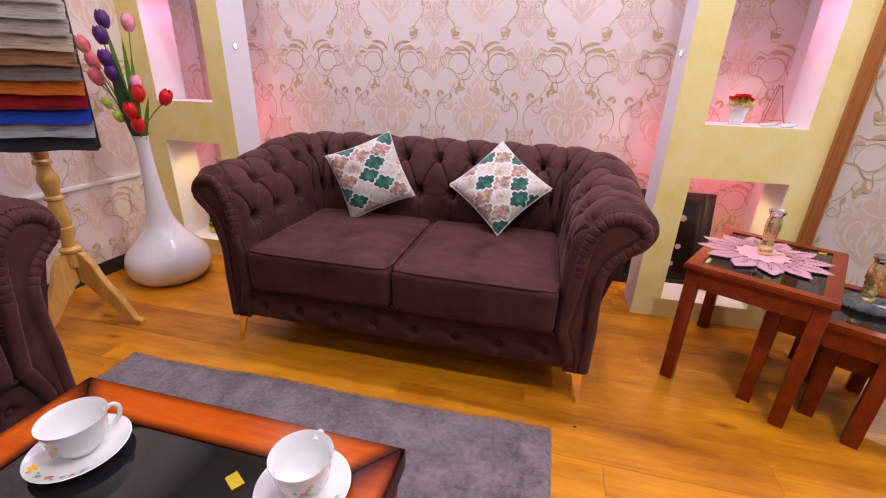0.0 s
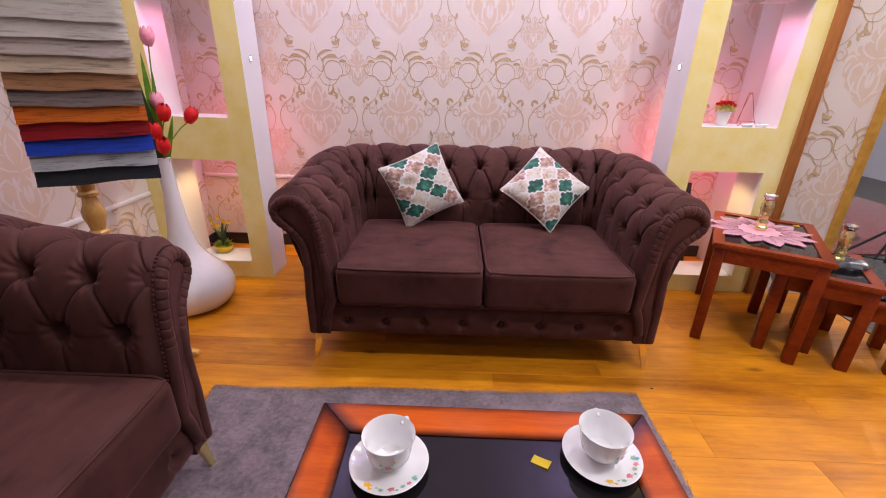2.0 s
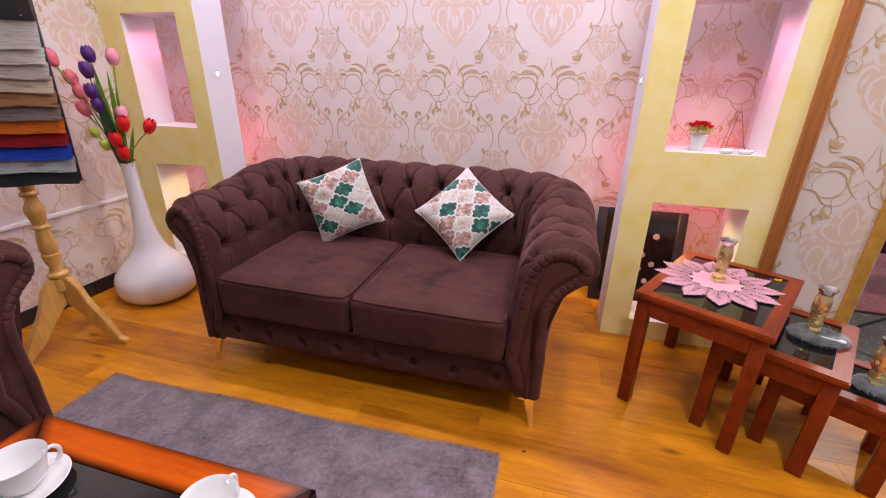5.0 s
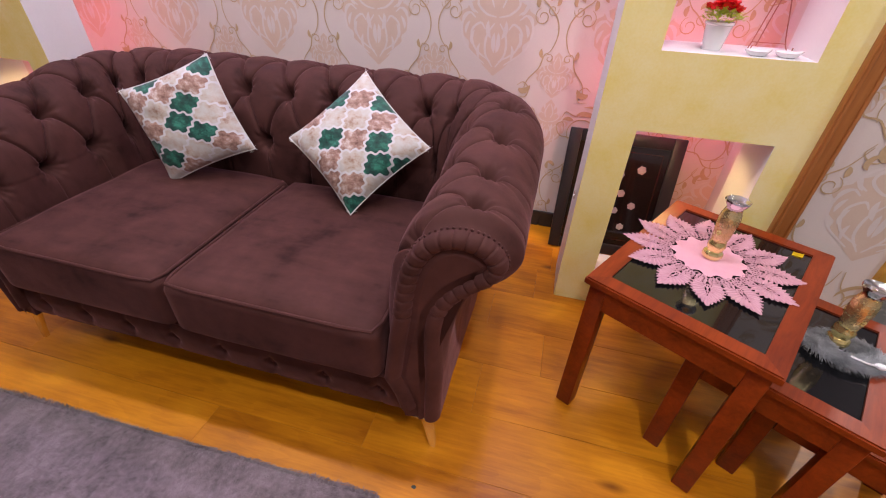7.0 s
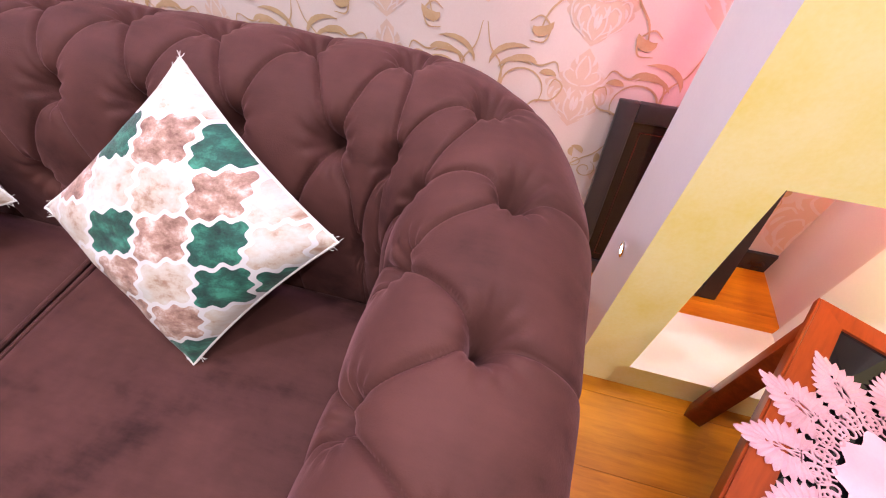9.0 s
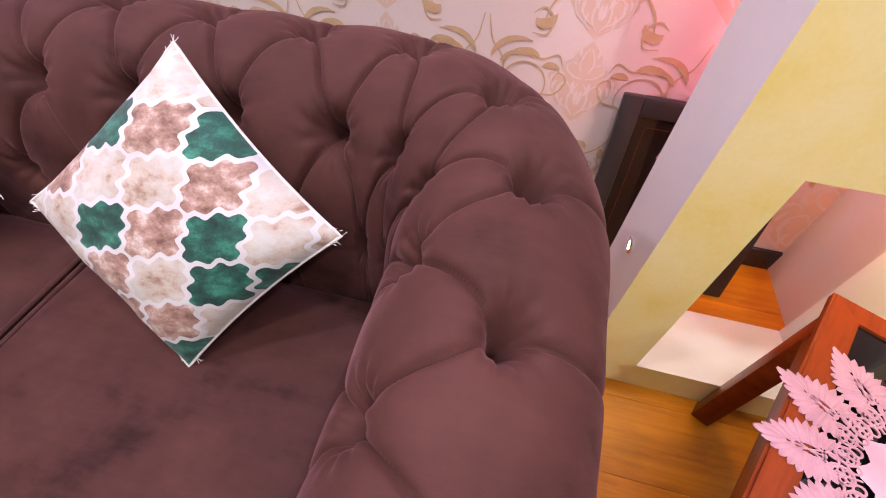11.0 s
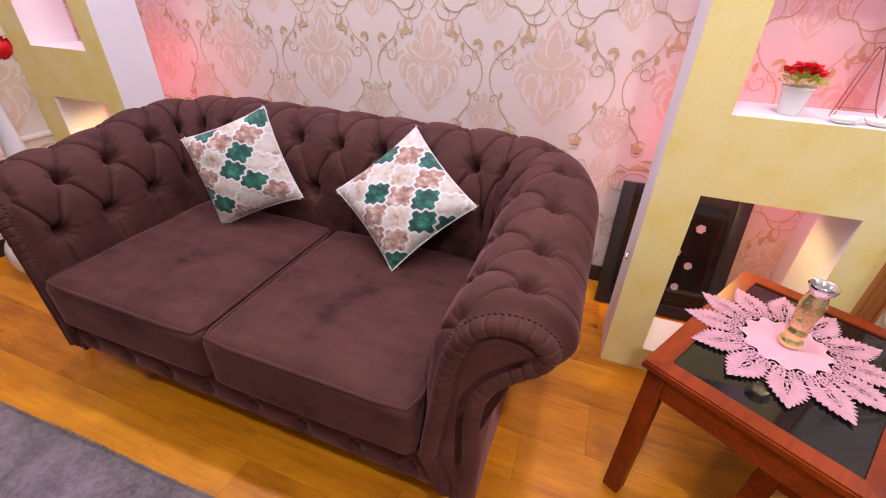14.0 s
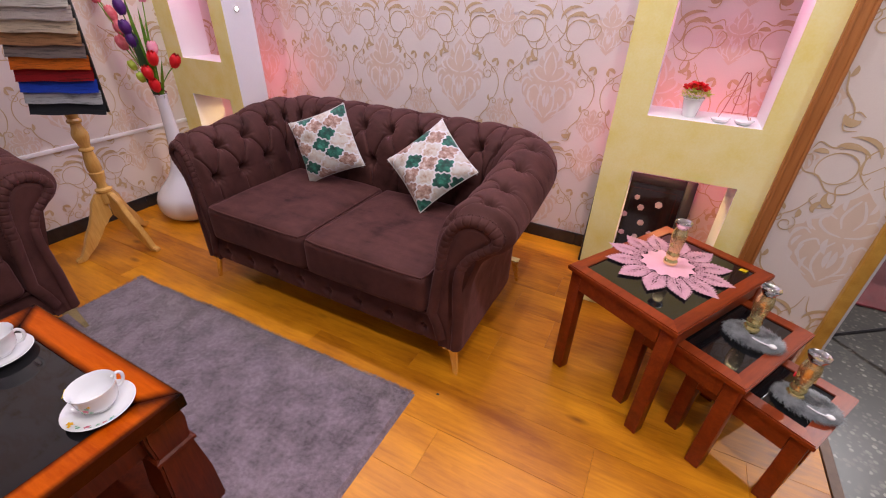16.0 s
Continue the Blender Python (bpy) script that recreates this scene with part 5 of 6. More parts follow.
def doily(x, y, z):
    """Lace mat: a satin middle, a ring of openwork and twelve serrated leaves, like the points of a star."""
    ob = thing("lace_doily", "pink openwork lace mat with leaf points", "doily", (x, y, z), 17)
    bm = bmesh.new()
    n = 72
    edge = [(r := 0.088 + 0.008 * math.cos(12 * TAU * i / n), TAU * i / n) for i in range(n)]
    c = bm.verts.new((0, 0, 0.0016))
    vs = [bm.verts.new((r * math.cos(a), r * math.sin(a), 0.0014 + 0.0006 * math.sin(5 * a))) for r, a in edge]
    for i in range(n):
        bm.faces.new([c, vs[i], vs[(i + 1) % n]])
    part("centre", bm, M_SATIN, ob, "plain pink satin middle")

    def bar(bm, p, q, w=0.0016, z=0.0012):
        d = math.hypot(q[0] - p[0], q[1] - p[1]) or 1
        nx, ny = -(q[1] - p[1]) / d * w, (q[0] - p[0]) / d * w
        pts = [(p[0] + nx, p[1] + ny), (p[0] - nx, p[1] - ny), (q[0] - nx, q[1] - ny), (q[0] + nx, q[1] + ny)]
        top = [bm.verts.new((*a, z + 0.001)) for a in pts]
        low = [bm.verts.new((*a, 0.0002)) for a in pts]
        bm.faces.new(top)
        for i in range(4):
            bm.faces.new([low[i], low[(i + 1) % 4], top[(i + 1) % 4], top[i]][::-1])

    layer = [0]

    def ring(bm, cx, cy, rx, ry, turn, w=0.0015, n=18):
        ps = [(cx + rx * math.cos(TAU * i / n) * math.cos(turn) - ry * math.sin(TAU * i / n) * math.sin(turn),
               cy + rx * math.cos(TAU * i / n) * math.sin(turn) + ry * math.sin(TAU * i / n) * math.cos(turn)) for i in range(n)]
        # a flat loop of thread, a hair higher or lower than its neighbours
        layer[0] += 1
        z = 0.0016 + 0.00022 * (layer[0] % 5)
        loops = []
        for push, h in ((-w, 0.0003), (-w, z), (w, z), (w, 0.0003)):
            loops.append([(p[0] + (p[0] - cx) / math.hypot(p[0] - cx, p[1] - cy) * push, p[1] + (p[1] - cy) / math.hypot(p[0] - cx, p[1] - cy) * push, h) for p in ps])
        grid(bm, loops, False, True)
    bm = bmesh.new()
    for k in range(24):
        a, b = TAU * (k + 0.5) / 24, TAU * k / 24
        far = 0.106 if k % 2 else 0.112
        ring(bm, far * math.cos(a), far * math.sin(a), 0.0135, 0.0115, a, 0.0015, 16)
        for p in range(5):
            c = a + TAU * p / 5
            ring(bm, far * math.cos(a) + 0.0065 * math.cos(c), far * math.sin(a) + 0.0065 * math.sin(c), 0.0036, 0.0036, c, 0.0011, 8)
        ring(bm, 0.097 * math.cos(b), 0.097 * math.sin(b), 0.0075, 0.006, b, 0.0014, 12)
        ring(bm, 0.124 * math.cos(b), 0.124 * math.sin(b), 0.009, 0.0085, b, 0.0015, 12)
        bar(bm, (0.09 * math.cos(a), 0.09 * math.sin(a)), (0.13 * math.cos(a), 0.13 * math.sin(a)), 0.0012)
    part("openwork_ring", bm, M_LACE, ob, "ring of small lace loops", kind="stuff")
    src = None
    for k in range(12):
        m = pose(0, 0, 0, 0, 0, 30 * k)
        if src is not None:
            shared("lace_leaf", src, ob, m)
            continue
        bm = bmesh.new()
        # fingers left and right of a pierced eye, each a raised lobe; together a serrated leaf
        L0, L1 = 0.118, 0.222
        for sg in (-1, 1):
            for f in range(10):
                t = f / 9
                root = (L0 + 0.012 + 0.052 * t, sg * 0.0085 * (1 - t) ** 0.5)
                tip = (L0 + float(np.interp(t, (0, 0.25, 0.5, 0.75, 1), (0.0, 0.026, 0.052, 0.076, 0.1))), sg * float(np.interp(t, (0, 0.25, 0.5, 0.75, 1), (0.03, 0.042, 0.037, 0.021, 0.001))))
                ang = math.atan2(tip[1] - root[1], tip[0] - root[0])
                pts = []
                for s in range(7):
                    u = s / 6
                    pts.append((root[0] + (tip[0] - root[0]) * u, root[1] + (tip[1] - root[1]) * u, (0.0033 + 0.0042 * u) * (1 - u ** 5) + 0.0004))
                dx, dy = math.cos(ang + math.pi / 2), math.sin(ang + math.pi / 2)
                zz = 0.0004 * (f % 2) + 0.0006 * (sg > 0)
                rows = [[(px - dx * w, py - dy * w, 0.0006 + zz), (px, py, 0.003 + zz), (px + dx * w, py + dy * w, 0.0006 + zz)] for px, py, w in pts]
                grid(bm, rows)
        ring(bm, L0 + 0.032, 0, 0.02, 0.0085, 0, 0.002, 20)
        for sgn in (-1, 1):
            bar(bm, (L0 + 0.018, sgn * 0.005), (L0 + 0.046, -sgn * 0.005), 0.0009)
        bar(bm, (L0 + 0.012, 0), (L0 + 0.052, 0), 0.0009)
        ring(bm, L0 + 0.002, 0.012, 0.01, 0.008, 0.5, 0.0015, 12)
        ring(bm, L0 + 0.002, -0.012, 0.01, 0.008, -0.5, 0.0015, 12)
        src = part("lace_leaf", bm, M_LACE, ob, "serrated lace leaf")
        src.matrix_basis = m
    return ob


doily(1.327, 0.437, 0.4905)


def fur_pad(x, y, z, turn, label):
    """A loose ring of long-haired fur."""
    ob = thing("fur_pad", label, "fur pad", (x, y, z), turn, "fur pads")
    rnd = random.Random(int(x * 1000))
    bm = bmesh.new()
    rows = []
    for i in range(28):
        a = TAU * i / 28
        row = []
        for k in range(10):
            b = TAU * k / 10
            rr = 0.042 + 0.018 * math.cos(b)
            row.append((rr * 1.25 * math.cos(a), rr * 0.85 * math.sin(a), 0.013 + 0.012 * math.sin(b)))
        rows.append(row)
    grid(bm, rows, True, True)
    part("skin", bm, M_FUR, ob)
    verts, faces = [], []
    for _ in range(4200):
        a, b = rnd.uniform(0, TAU), rnd.uniform(-0.5, 3.6)
        rr = 0.042 + 0.018 * math.cos(b)
        p = Vector((rr * 1.25 * math.cos(a), rr * 0.85 * math.sin(a), 0.013 + 0.012 * math.sin(b)))
        out = Vector((math.cos(b) * math.cos(a), math.cos(b) * math.sin(a), math.sin(b) * 0.45 + 0.05))
        along = Vector((-math.sin(a), math.cos(a), 0.0))
        d = (out * rnd.uniform(0.25, 0.8) + along * rnd.uniform(0.5, 1.0) + Vector((rnd.gauss(0, 0.25), rnd.gauss(0, 0.25), rnd.gauss(0, 0.12)))).normalized()
        ln = rnd.uniform(0.014, 0.026)
        q, e = p + d * ln * 0.55, p + d * ln + Vector((0, 0, -0.006))
        e.z, q.z = max(e.z, 0.001), max(q.z, 0.001)
        w = d.cross(Vector((0, 0, 1))).normalized() * 0.0008
        i = len(verts)
        verts += [p - w, p + w, q + w * 0.7, q - w * 0.7, e]
        faces += [(i, i + 1, i + 2, i + 3), (i + 3, i + 2, i + 4)]
    me = bpy.data.meshes.new("fur")
    me.from_pydata(verts, [], faces)
    me.materials.append(M_FUR)
    f = new("fur", me)
    f.parent = ob
    tagged(f, "long grey hair", kind="stuff")
    bm = bmesh.new()
    tube(bm, curve_points([(0.0, -0.036, 0.03), (0.026, -0.043, 0.032), (0.049, -0.034, 0.029)], 5), 0.0022, 6)
    part("ribbon", bm, M_WHITE, ob, "thin white ribbon")
    bm = bmesh.new()
    ball(bm, (0.054, -0.03, 0.027), 0.011, 12, 8, (1, 0.8, 0.6))
    part("bead", bm, M_WHITE, ob, "flat white bead")
    return ob


fur_pad(1.61, 0.262, 0.3955, -20, "long-haired grey fur pad on the middle table")
fur_pad(1.765, 0.14, 0.3055, -20, "long-haired grey fur pad on the low table")


def sticker(x, y, z, turn, w, d, lift=0.0):
    bm = bmesh.new()
    rows = [[(-w / 2 + w * i / 6, s * d / 2, 0.0012 + lift * (i / 6) ** 2) for s in (-1, 1)] for i in range(7)]
    grid(bm, rows, flip=True)
    bmesh.ops.solidify(bm, geom=bm.faces[:], thickness=0.0006)
    single("price_sticker", bm, M_YELLOWTAG, "small blank yellow sticker on black glass", "sticker", pose(x, y, z, 0, 0, turn), "price stickers")


sticker(0.054, -0.889, CT_TOP, -32, 0.035, 0.02, 0.004)
sticker(1.574, 0.534, 0.4852, -30, 0.024, 0.022, 0.003)


def tea_cup(x, y, turn, label):
    """Cup and saucer are two things; the cup stands on the saucer."""
    sc = thing("saucer", "white china saucer with painted flowers", "saucer", (x, y, CT_TOP + 0.0005), turn, "saucers")
    bm = bmesh.new()
    lathe(bm, [(0.03, 0.0), (0.04, 0.0), (0.043, 0.004), (0.06, 0.009), (0.073, 0.0155), (0.0745, 0.017), (0.073, 0.0178), (0.06, 0.0115), (0.043, 0.0068), (0.028, 0.006), (0.02, 0.0058)], 48)
    part("dish", bm, M_CHINA, sc)
    rnd = random.Random(int(x * 100) + 7)

    def dab(bm, p, nrm, r):
        q = Vector(nrm).to_track_quat("Z", "Y").to_matrix()
        c = bm.verts.new(Vector(p) + q @ Vector((0, 0, 0.0003)))
        ring = [bm.verts.new(Vector(p) + q @ Vector((r * (0.75 + 0.25 * math.cos(5 * TAU * i / 15)) * math.cos(TAU * i / 15), r * (0.75 + 0.25 * math.cos(5 * TAU * i / 15)) * math.sin(TAU * i / 15), 0.0003))) for i in range(15)]
        for i in range(15):
            bm.faces.new([c, ring[i], ring[(i + 1) % 15]])

    for kind, mat, spots in (("painted_rose", M_ROSE, [(0.2, 0.059, 0.0085), (0.75, 0.062, 0.006)]), ("painted_daisy", M_DAISY, [(-0.55, 0.06, 0.0095), (-0.4, 0.066, 0.005)]),
                             ("painted_leaf", M_MINT, [(0.55, 0.061, 0.006), (-0.1, 0.062, 0.006), (-0.25, 0.056, 0.005), (1.0, 0.06, 0.007), (0.35, 0.065, 0.004)]), ("painted_bluebell", M_SKYBLUE, [(0.95, 0.066, 0.005)])):
        bm = bmesh.new()
        for a, r, s in spots:
            a -= math.pi / 2
            h = 0.0115 + (r - 0.06) * 0.48
            dab(bm, (r * math.cos(a), r * math.sin(a), h + 0.0005), (-0.4 * math.cos(a), -0.4 * math.sin(a), 1), s)
        part(kind, bm, mat, sc)
    cup = thing("tea_cup", label, "cup", (x, y + 0.004, CT_TOP + 0.0075), turn, "tea cups")
    bm = bmesh.new()
    lathe(bm, [(0.012, 0.0), (0.02, 0.0), (0.021, 0.004), (0.028, 0.009), (0.035, 0.02), (0.038, 0.034), (0.0395, 0.05), (0.0435, 0.059), (0.0432, 0.0605), (0.0412, 0.0585), (0.037, 0.049), (0.0358, 0.034), (0.033, 0.021), (0.026, 0.011), (0.012, 0.0075)], 48)
    part("bowl", bm, M_CHINA, cup)
    cup.scale = (1.14, 1.14, 1.14)
    bm = bmesh.new()
    tube(bm, curve_points([(0.036, 0, 0.05), (0.047, 0, 0.054), (0.054, 0, 0.046), (0.053, 0, 0.032), (0.046, 0, 0.022), (0.034, 0, 0.019)], 6), 0.0034, 10)
    hd = part("handle", bm, M_CHINA, cup)
    hd.rotation_euler = (0, 0, radians(62))
    for kind, mat, spots in (("painted_rose", M_ROSE, [(0.1, 0.028, 0.0075)]), ("painted_leaf", M_MINT, [(-0.12, 0.022, 0.006), (0.3, 0.022, 0.005), (0.25, 0.036, 0.005), (-0.2, 0.034, 0.004)]), ("painted_daisy", M_DAISY, [(0.35, 0.04, 0.004)])):
        bm = bmesh.new()
        for a, h, s in spots:
            a -= math.pi / 2
            r = float(np.interp(h, [0.009, 0.02, 0.034, 0.05], [0.028, 0.035, 0.038, 0.0395])) + 0.0006
            dab(bm, (r * math.cos(a), r * math.sin(a), h), (math.cos(a), math.sin(a), -0.15), s)
        part(kind, bm, mat, cup)


M_ROSE = simple("rose_glaze", (0.55, 0.1, 0.16), (0.75, 0.3, 0.34), 0.15, 0, 200, 400, 0.0, 0.4)
M_DAISY = simple("yellow_glaze_print", (0.85, 0.36, 0.01), (0.9, 0.6, 0.05), 0.15, 0, 200, 400, 0.0, 0.4)
M_MINT = simple("mint_glaze", (0.18, 0.42, 0.28), (0.4, 0.6, 0.45), 0.15, 0, 200, 400, 0.0, 0.4)
M_SKYBLUE = simple("blue_glaze", (0.1, 0.45, 0.5), (0.25, 0.6, 0.62), 0.15, 0, 200, 400, 0.0, 0.4)
tea_cup(-0.236, -0.91, 0, "white china tea cup with painted flowers on its saucer")
tea_cup(0.172, -0.875, 28, "white china tea cup with painted flowers on its saucer")


# ---- floor vase and tulips ----
def floor_vase(x, y):
    bm = bmesh.new()
    prof = curve_points([(0.125, 0, 0), (0.165, 0, 0.01), (0.197, 0, 0.05), (0.206, 0, 0.1), (0.195, 0, 0.15), (0.16, 0, 0.2), (0.115, 0, 0.25), (0.08, 0, 0.305), (0.059, 0, 0.37),
                         (0.045, 0, 0.46), (0.037, 0, 0.56), (0.032, 0, 0.66), (0.031, 0, 0.74), (0.034, 0, 0.765)], 4)
    lathe(bm, [(p.x, p.z) for p in prof] + [(0.031, 0.766), (0.027, 0.74), (0.025, 0.6)], 56)
    ob = single("floor_vase", bm, M_VASE, "tall glossy white ceramic vase with a bulbous base", "vase", pose(x, y, 0))
    bm = bmesh.new()
    tube(bm, [(0.0335 * math.cos(TAU * k / 40), 0.0335 * math.sin(TAU * k / 40), 0.766) for k in range(40)], 0.003, 8, True)
    part("rim", bm, M_VASE, ob, "rolled white rim")
    return ob


VX, VY = -1.482, 0.432
floor_vase(VX, VY)


def tulip_head(bm, at, axis, size, petals=6):
    q = Vector(axis).to_track_quat("Z", "Y").to_matrix()
    for k in range(petals):
        a0 = TAU * k / petals
        rows = []
        for i in range(7):
            t = i / 6
            r = size * (0.16 + 0.42 * math.sin(math.pi * min(0.93, 0.1 + 0.75 * t))) * (1.0 if k % 2 else 0.93)
            z = size * 1.55 * t
            w = 0.75 * math.sin(math.pi * (0.1 + 0.82 * t)) ** 0.6
            rows.append([Vector(at) + q @ Vector((r * math.cos(a0 + w * s), r * math.sin(a0 + w * s), z - 0.06 * size * s * s * (t > 0.8))) for s in (-1, -0.5, 0, 0.5, 1)])
        grid(bm, rows)


def tulips():
    ob = thing("tulip_bouquet", "artificial tulips in red, pink and purple with green leaves", "flowers", (VX, VY, 0.755))
    rt, dp = Vector((0.97, 0.25, 0)), Vector((-0.25, 0.97, 0))
    heads = [("P", -0.028, 0.57, 0.02), ("P", -0.02, 0.49, -0.03), ("P", -0.022, 0.38, -0.04), ("P", -0.02, 0.31, -0.03), ("P", -0.235, 0.56, 0.05),
             ("K", -0.19, 0.55, 0.0), ("K", -0.155, 0.45, 0.03), ("K", -0.125, 0.37, 0.02), ("K", -0.1, 0.29, -0.02),
             ("W", 0.065, 0.56, 0.04), ("W", 0.035, 0.26, 0.02), ("R", 0.065, 0.21, -0.03), ("R", 0.02, 0.125, -0.045), ("R", 0.03, 0.05, -0.04), ("R", 0.145, 0.195, 0.02),
             ("Y", -0.09, 0.17, -0.02), ("Y", -0.05, 0.1, -0.03)]
    mats = {"P": M_PURPLE, "K": M_CORAL, "W": M_PINKPETAL, "R": M_RED, "Y": M_LIMELEAF}
    for col, lat, h, dep in heads:
        lat, h = lat - 0.06 * h, h * 0.87
        tip = rt * lat + dp * dep + Vector((0, 0, h))
        ax = (tip + Vector((0, 0, 0.08))).normalized()
        stem = bmesh.new()
        tube(stem, curve_points([(0, 0, -0.1), rt * lat * 0.12 + Vector((0, 0, 0.03)), tip * 0.6 + Vector((0, 0, 0.02)), tip], 5), 0.0028, 6)
        st = part("stem", stem, M_LEAF, ob)
        bm = bmesh.new()
        tulip_head(bm, tip - ax * 0.008, ax, 0.05 if col != "Y" else 0.036)
        part("tulip", bm, mats[col], st, {"P": "dark purple tulip head", "K": "coral pink tulip head", "W": "pale pink tulip head", "R": "red tulip head", "Y": "lime green bud"}[col])
    for lat, h, dep, w, dark in ((-0.02, 0.5, 0.0, 0.014, 0), (0.02, 0.46, 0.03, 0.012, 0), (-0.03, 0.38, -0.03, 0.016, 1), (0.0, 0.36, -0.04, 0.017, 1), (-0.045, 0.3, -0.02, 0.016, 1),
                                 (-0.01, 0.28, -0.05, 0.016, 1), (0.05, 0.4, 0.02, 0.01, 0), (-0.06, 0.42, 0.03, 0.011, 0), (0.09, 0.2, 0.0, 0.009, 0), (0.01, 0.2, -0.05, 0.014, 1)):
        bm = bmesh.new()
        leaf_mesh(bm, (lat * 0.1, -0.012 + dep * 0.1, -0.06), rt * (lat - 0.05 * h) + dp * dep + Vector((0, 0, h)), w * 1.35, 0.0, rt, 9)
        part("leaf", bm, M_DARKLEAF if dark else M_LEAF, ob)
    for lat, h, dep in ((-0.28, 0.36, 0.0), (-0.2, 0.42, 0.06)):
        bm = bmesh.new()
        tube(bm, curve_points([(0, 0, -0.05), rt * lat * 0.5 + Vector((0, 0, h * 0.7)), rt * lat + dp * dep + Vector((0, 0, h))], 6), 0.0016, 5)
        part("twig", bm, M_TRIM, ob, "thin brown twig")
    bm = bmesh.new()
    rnd = random.Random(3)
    for _ in range(26):
        a = rnd.uniform(0, TAU)
        ball(bm, (0.032 * math.cos(a), 0.032 * math.sin(a), rnd.uniform(0.005, 0.09)), 0.006, 6, 4)
    part("berry_cluster", bm, M_BERRY, ob, "small dark red berries", kind="stuff")


M_CORAL = simple("coral_petal", (0.62, 0.06, 0.1), (0.8, 0.22, 0.26), 0.5, 0, 40, 200, 0.1)
M_BERRY = simple("dark_berry", (0.12, 0.006, 0.01), (0.22, 0.015, 0.02), 0.3, 0, 40, 200, 0.0)
tulips()


# ---- swatch stand ----
def cloth(name, a, b):
    m, t, s = material(name)
    v = coords(t, "Object", (5, 5, 60))
    w = noise_tex(t, v, 1.6, 6.0, 0.75)
    fine = noise_tex(t, coords(t), 300.0, 2.0)
    t.links.new(ramp(t, w, ((0.34, b), (0.5, a))), s.inputs["Base Color"])
    s.inputs["Roughness"].default_value = 0.8
    bump(t, s, maths(t, "ADD", w, fine), 0.3, 0.002)
    return m


def swatch_stand():
    ob = thing("swatch_stand", "varnished pine stand with a fan of fabric swatches", "display stand", (-1.449, -0.05, 0))
    bm = bmesh.new()
    lathe(bm, [(0.02, 0.27), (0.034, 0.275), (0.036, 0.31), (0.03, 0.335), (0.04, 0.345), (0.04, 0.355), (0.026, 0.365), (0.022, 0.39), (0.03, 0.41), (0.034, 0.435), (0.036, 0.45), (0.028, 0.455),
               (0.034, 0.465), (0.033, 0.5), (0.028, 0.54), (0.024, 0.565), (0.034, 0.572), (0.034, 0.58), (0.024, 0.588), (0.028, 0.61), (0.036, 0.64), (0.036, 0.66), (0.026, 0.685), (0.022, 0.71),
               (0.032, 0.716), (0.032, 0.726), (0.024, 0.735), (0.028, 0.77), (0.03, 0.9), (0.026, 1.35)], 28)
    part("pole", bm, M_PINE, ob, "turned pine pole")
    for ang, reach in ((-94, 0.235), (10, 0.225), (125, 0.235)):
        bm = bmesh.new()
        outer = [(0.012, 0.34), (0.05, 0.335), (0.085, 0.29), (0.105, 0.235), (0.13, 0.185), (0.165, 0.135), (0.195, 0.075), (reach - 0.01, 0.028), (reach + 0.018, 0.018), (reach + 0.018, 0.0)]
        inner = [(0.012, 0.2), (0.03, 0.19), (0.05, 0.165), (0.07, 0.15), (0.085, 0.125), (0.11, 0.095), (0.14, 0.06), (reach - 0.04, 0.018), (reach - 0.025, 0.0), (reach - 0.01, 0.0)]
        rows = []
        for y in (-0.015, 0.015):
            rows.append([(p, y, z) for p, z in outer])
            rows.append([(p, y, z) for p, z in inner])
        v = [[bm.verts.new(p) for p in r] for r in (rows[0], rows[2], rows[3], rows[1])]
        for a in range(4):
            b = (a + 1) % 4
            for i in range(len(outer) - 1):
                bm.faces.new([v[a][i], v[a][i + 1], v[b][i + 1], v[b][i]])
        for i in (0, len(outer) - 1):
            bm.faces.new([v[a][i] for a in range(4)])
        bmesh.ops.recalc_face_normals(bm, faces=bm.faces)
        bmesh.ops.bevel(bm, geom=[e for e in bm.edges if e.calc_face_angle(0) > 1.0], offset=0.003, segments=2, affect="EDGES")
        lg = part("leg", bm, M_PINE, ob, "scroll-cut pine leg")
        lg.rotation_euler = (0, 0, radians(ang))
    # the leaning board: local x along it, y away from the viewer, z up its slope
    lean = 3.0
    base = Matrix.Translation((-1.34 + 1.449, -0.093 + 0.05, 0.785)) @ pose(0, 0, 0, -lean, 0, math.degrees(math.atan2(0.182, 0.282)))
    W = 0.1675
    b = part("board", boxm(-W, W, 0.012, 0.022, 0.0, 0.75, 0.002, 1), M_BLACK, ob, "black backing board")
    b.matrix_basis = base
    cols = [((0.03, 0.032, 0.04), (0.012, 0.012, 0.015), "charcoal"), ((0.6, 0.61, 0.62), (0.18, 0.18, 0.19), "light grey"), ((0.02, 0.08, 0.62), (0.012, 0.03, 0.25), "bright blue"),
            ((0.38, 0.006, 0.012), (0.1, 0.004, 0.006), "dark red"), ((0.8, 0.2, 0.012), (0.25, 0.05, 0.01), "orange"), ((0.3, 0.24, 0.22), (0.1, 0.08, 0.075), "taupe"),
            ((0.5, 0.26, 0.12), (0.18, 0.09, 0.045), "tan"), ((0.78, 0.66, 0.5), (0.36, 0.28, 0.2), "beige"), ((0.7, 0.62, 0.57), (0.32, 0.27, 0.25), "greige"),
            ((0.8, 0.76, 0.7), (0.45, 0.4, 0.36), "off-white"), ((0.82, 0.79, 0.73), (0.5, 0.45, 0.4), "ivory")]
    hts = [0.0495] * 10 + [0.093]
    z = 0.0
